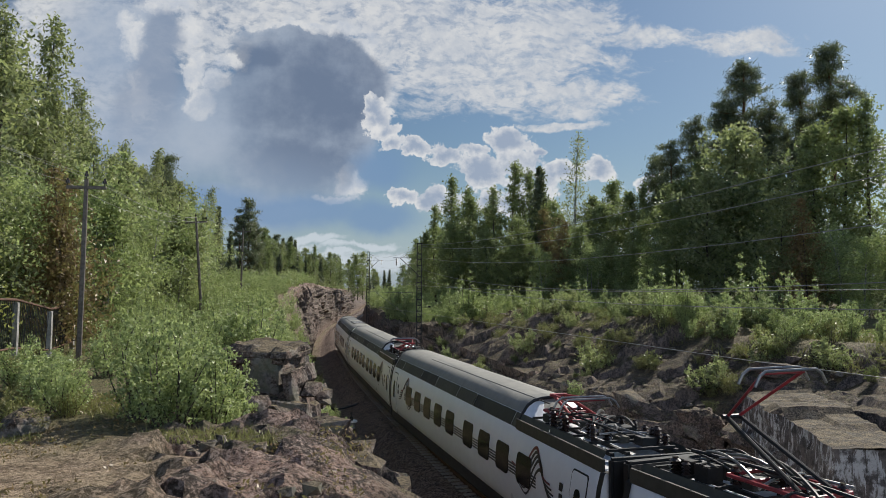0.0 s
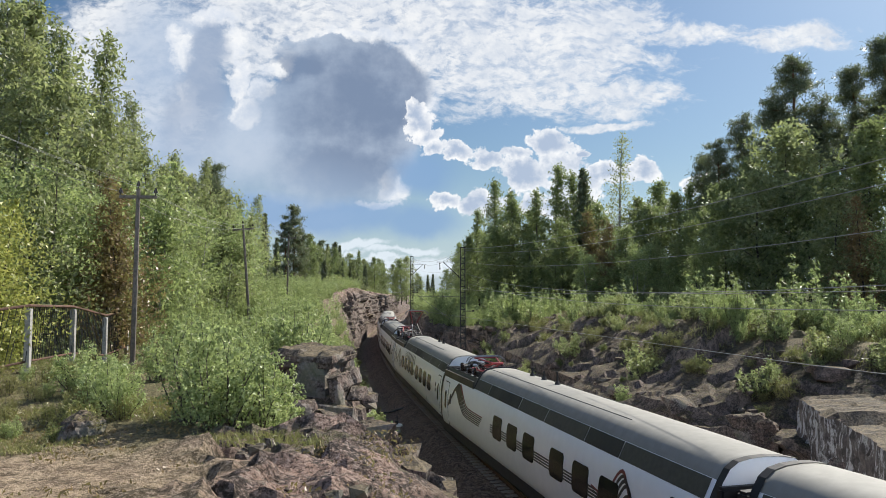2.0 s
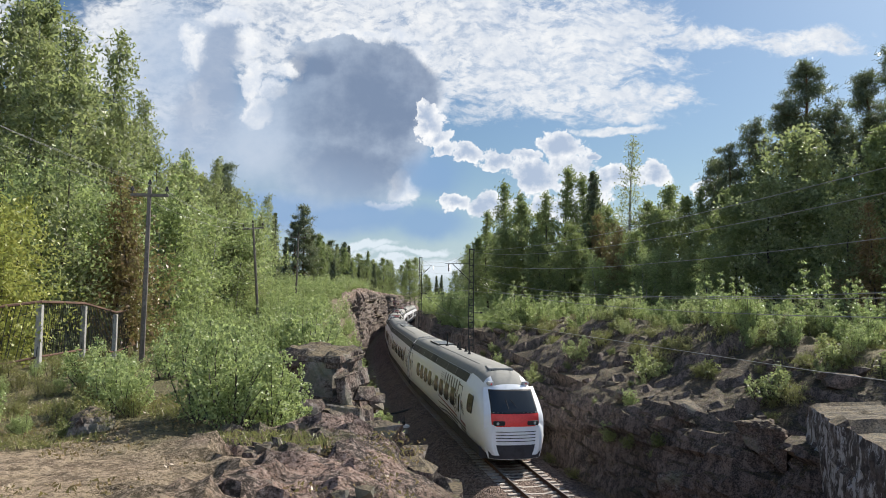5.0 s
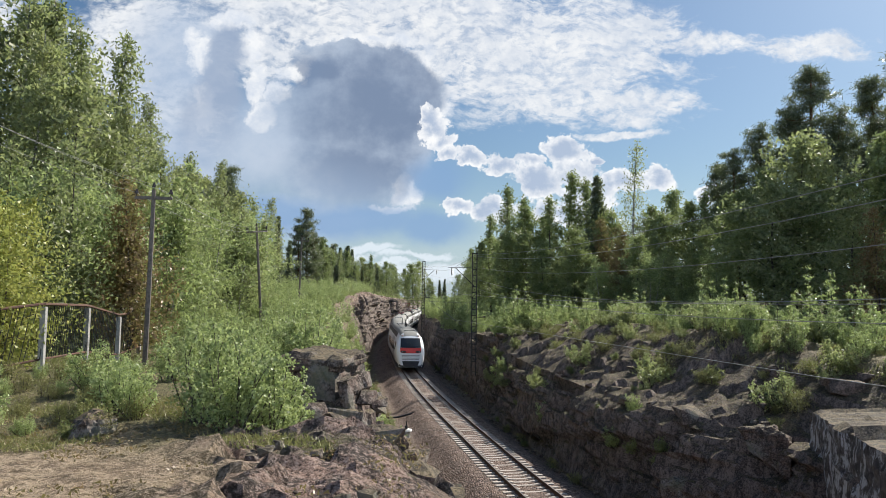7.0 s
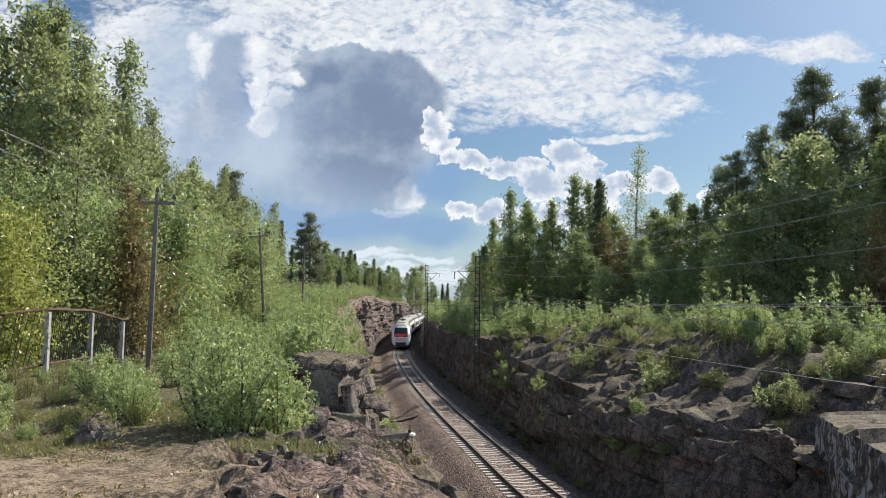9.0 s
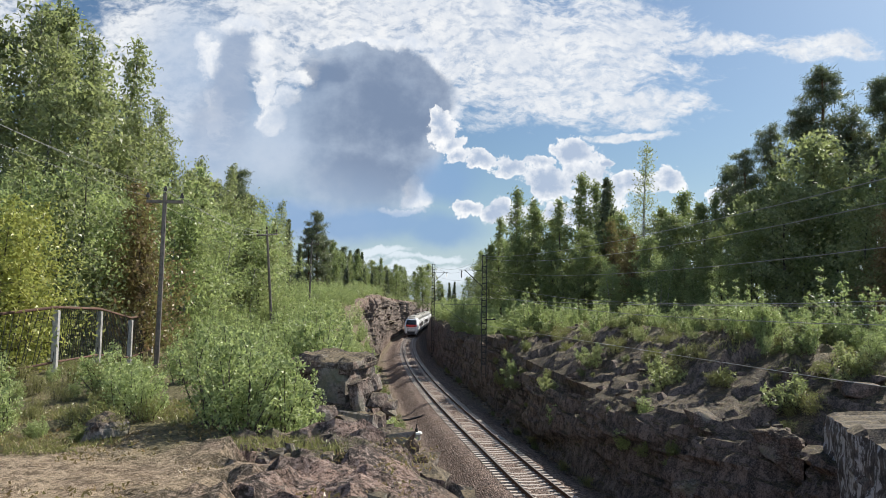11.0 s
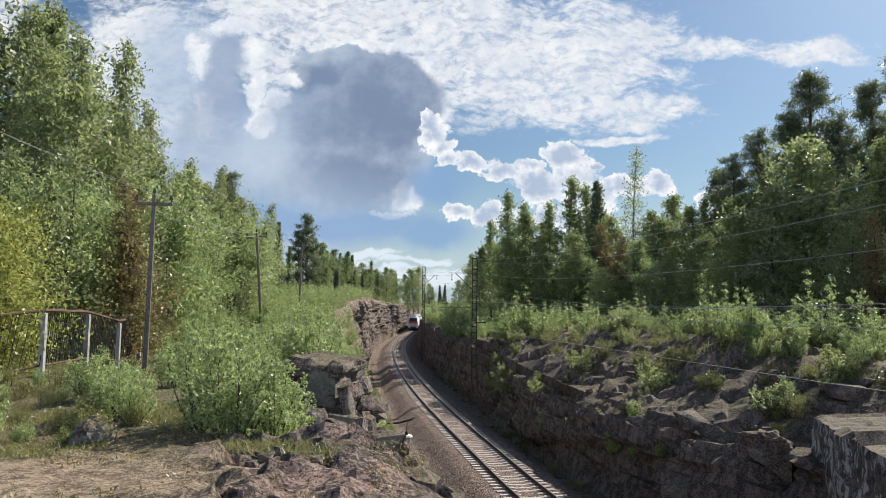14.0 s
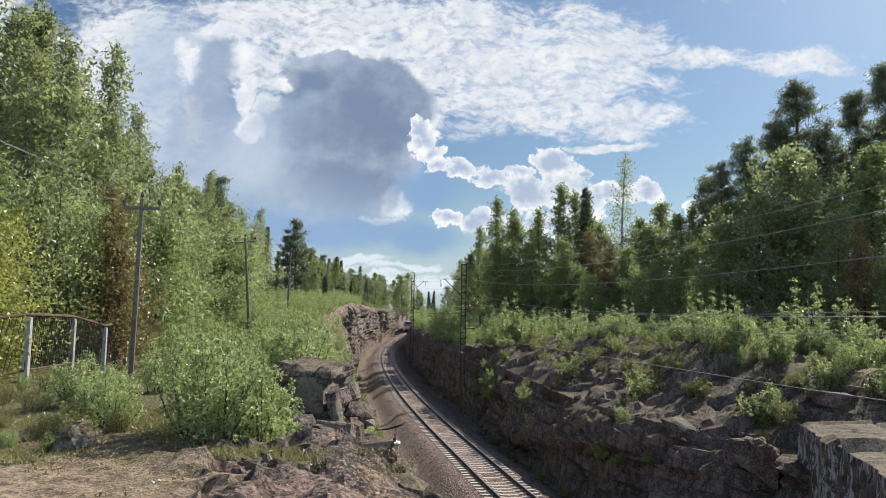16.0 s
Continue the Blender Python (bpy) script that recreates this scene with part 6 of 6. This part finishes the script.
def rubble(name, n, seed, where, small, large, label):
    """Loose angular stones, joined: too many to tell apart."""
    rng = random.Random(seed)
    bm = bmesh.new()
    for i in range(n):
        x, y, z = where(rng)
        r = small + (large - small) * rng.random() ** 2.5
        sub = bmesh.new()
        for j in range(16):
            sub.verts.new((x + rng.uniform(-1, 1) * r, y + rng.uniform(-1, 1) * r, z + rng.uniform(-.55, .6) * r))
        hull = bmesh.ops.convex_hull(sub, input=sub.verts)
        bmesh.ops.delete(sub, geom=[q for q in hull["geom_interior"] if isinstance(q, bmesh.types.BMVert)], context="VERTS")
        me = bpy.data.meshes.new("stone")
        sub.to_mesh(me)
        sub.free()
        bm.from_mesh(me)
        bpy.data.meshes.remove(me)
    tagged(part(name, bm, ROCK), label, "rubble", kind="stuff")


def on_rim(rng):
    y = rng.uniform(6.5, 19)
    x = cx(y) + rim_left(y) - rng.uniform(-.3, 1.6)
    return x, y, ground_at(x, y) + .02


def on_slope(rng):
    y, k = rng.uniform(7, 24), rng.uniform(.05, 1.05)
    rim, foot, top = rim_left(y), lerp(y, LEFT_FOOT) - .6 * near_bend(y), lerp(y, LEFT_TOP)
    return cx(y) + rim + (foot - rim) * k + rng.uniform(0, .5), y, top + (-.9 - top) * min(1, k) ** 1.15 + rng.uniform(0, .25)


def on_ledge(rng):
    y = rng.uniform(24, 62)
    x = cx(y) + lerp(y, RIGHT_RIM) + rng.uniform(-.2, 6)
    return x, y, bank_right(y, x - cx(y) - lerp(y, RIGHT_RIM)) + .1


def at_foot(rng):
    y = rng.uniform(26, 90)
    return cx(y) + lerp(y, RIGHT_FOOT) - rng.uniform(-.4, .7), y, -.9


rubble("rim_rubble", 90, 71, on_rim, .025, .13, "loose reddish stones along the rim")
rubble("slope_rubble", 150, 72, on_slope, .12, .62, "fallen granite rubble below the rim")
rubble("ledge_rubble", 150, 73, on_ledge, .12, .7, "broken granite ledges on the bank")
rubble("foot_rubble", 160, 74, at_foot, .08, .42, "stones along the cliff foot")


def cut_block():
    """Great squared block beside the line; its drilled face is streaked with pale lime."""
    bm = bmesh.new()
    n, k = 44, 24
    along, length = Vector((2.3, 8.5, 0)).normalized(), 8.9
    out = Vector((-along.y, along.x, 0))
    foot = Vector((10.95, 16.8, -1.0))
    grid = []
    for i in range(n + 1):
        col = []
        for j in range(k + 14):
            u = length * i / n
            if j <= k:
                h, d = 5.3 * j / k, .25 * (1 - j / k)
            else:
                h, d = 5.3 + .01 * (j - k), -.17 * (j - k)
            p = foot + along * u + out * d + Vector((0, 0, h))
            slab = .30 * (cell((u, 0, h * .25), (1.25, 1, 1), 61) - .5) + .12 * (cell((u + .3 * h, 0, h), (.5, 1, .7), 62) - .5) + .06 * noise.noise(p * 2.5)
            p += out * slab if j <= k else Vector((0, 0, slab * .7 + .2 * (cell((u, d, 0), (1.6, 1.2, 1), 63) - .5)))
            col.append(bm.verts.new(p))
        grid.append(col)
    for a, b in zip(grid, grid[1:]):
        for j in range(len(a) - 1):
            bm.faces.new((a[j], b[j], b[j + 1], a[j + 1]))
    far = [grid[-1][j] for j in range(k + 1)]
    back = [bm.verts.new(v.co + Vector((4.5, .6, 0))) for v in far]
    for j in range(k):
        bm.faces.new((far[j], back[j], back[j + 1], far[j + 1]))
    near_end = [bm.verts.new(v.co + Vector((4.5, -.6, 0))) for v in grid[0][:k + 1]]
    for j in range(k):
        bm.faces.new((grid[0][j + 1], near_end[j + 1], near_end[j], grid[0][j]))
    bm.normal_update()
    for f in bm.faces:
        f.material_index = 1 if abs(f.normal.z) > .45 else 0
    tagged(part("rock_block", bm, STREAKED), "great squared granite block with pale lime-streaked face", "rock face", kind="structure").data.materials.append(ROCK)


cut_block()


def lamp_marker():
    m = thing("track_marker", pose(side_of(724, 46), 46, -.8), "white round concrete cap with a black stub on the ballast", "track marker")
    bm = bmesh.new()
    rod(bm, (0, 0, 0), (0, 0, .42), .28, None, 20)
    part("base", bm, CONCRETE, m)
    bm = bmesh.new()
    rod(bm, (0, 0, .40), (0, 0, .50), .40, .36, 28)
    part("cap", bm, WHITECAP, m, "white round cap")
    bm = bmesh.new()
    rod(bm, (0, 0, .5), (0, 0, .72), .1, None, 12), rod(bm, (.02, 0, .7), (.02, 0, 1.0), .03)
    part("stub", bm, BLACK, m, "black stub")
    t = thing("cable_duct", pose(0, 0, 0), "dark cable laid across the ballast", "cable")
    bm = bmesh.new()
    tube(bm, [(cx(53) - 5.0, 52.4, -.75), (cx(53) - 3.4, 52.8, -.68), (cx(53) - 1.9, 53.2, -.3)], .07, 6)
    part("cable", bm, BLACK, t)


lamp_marker()


motions()
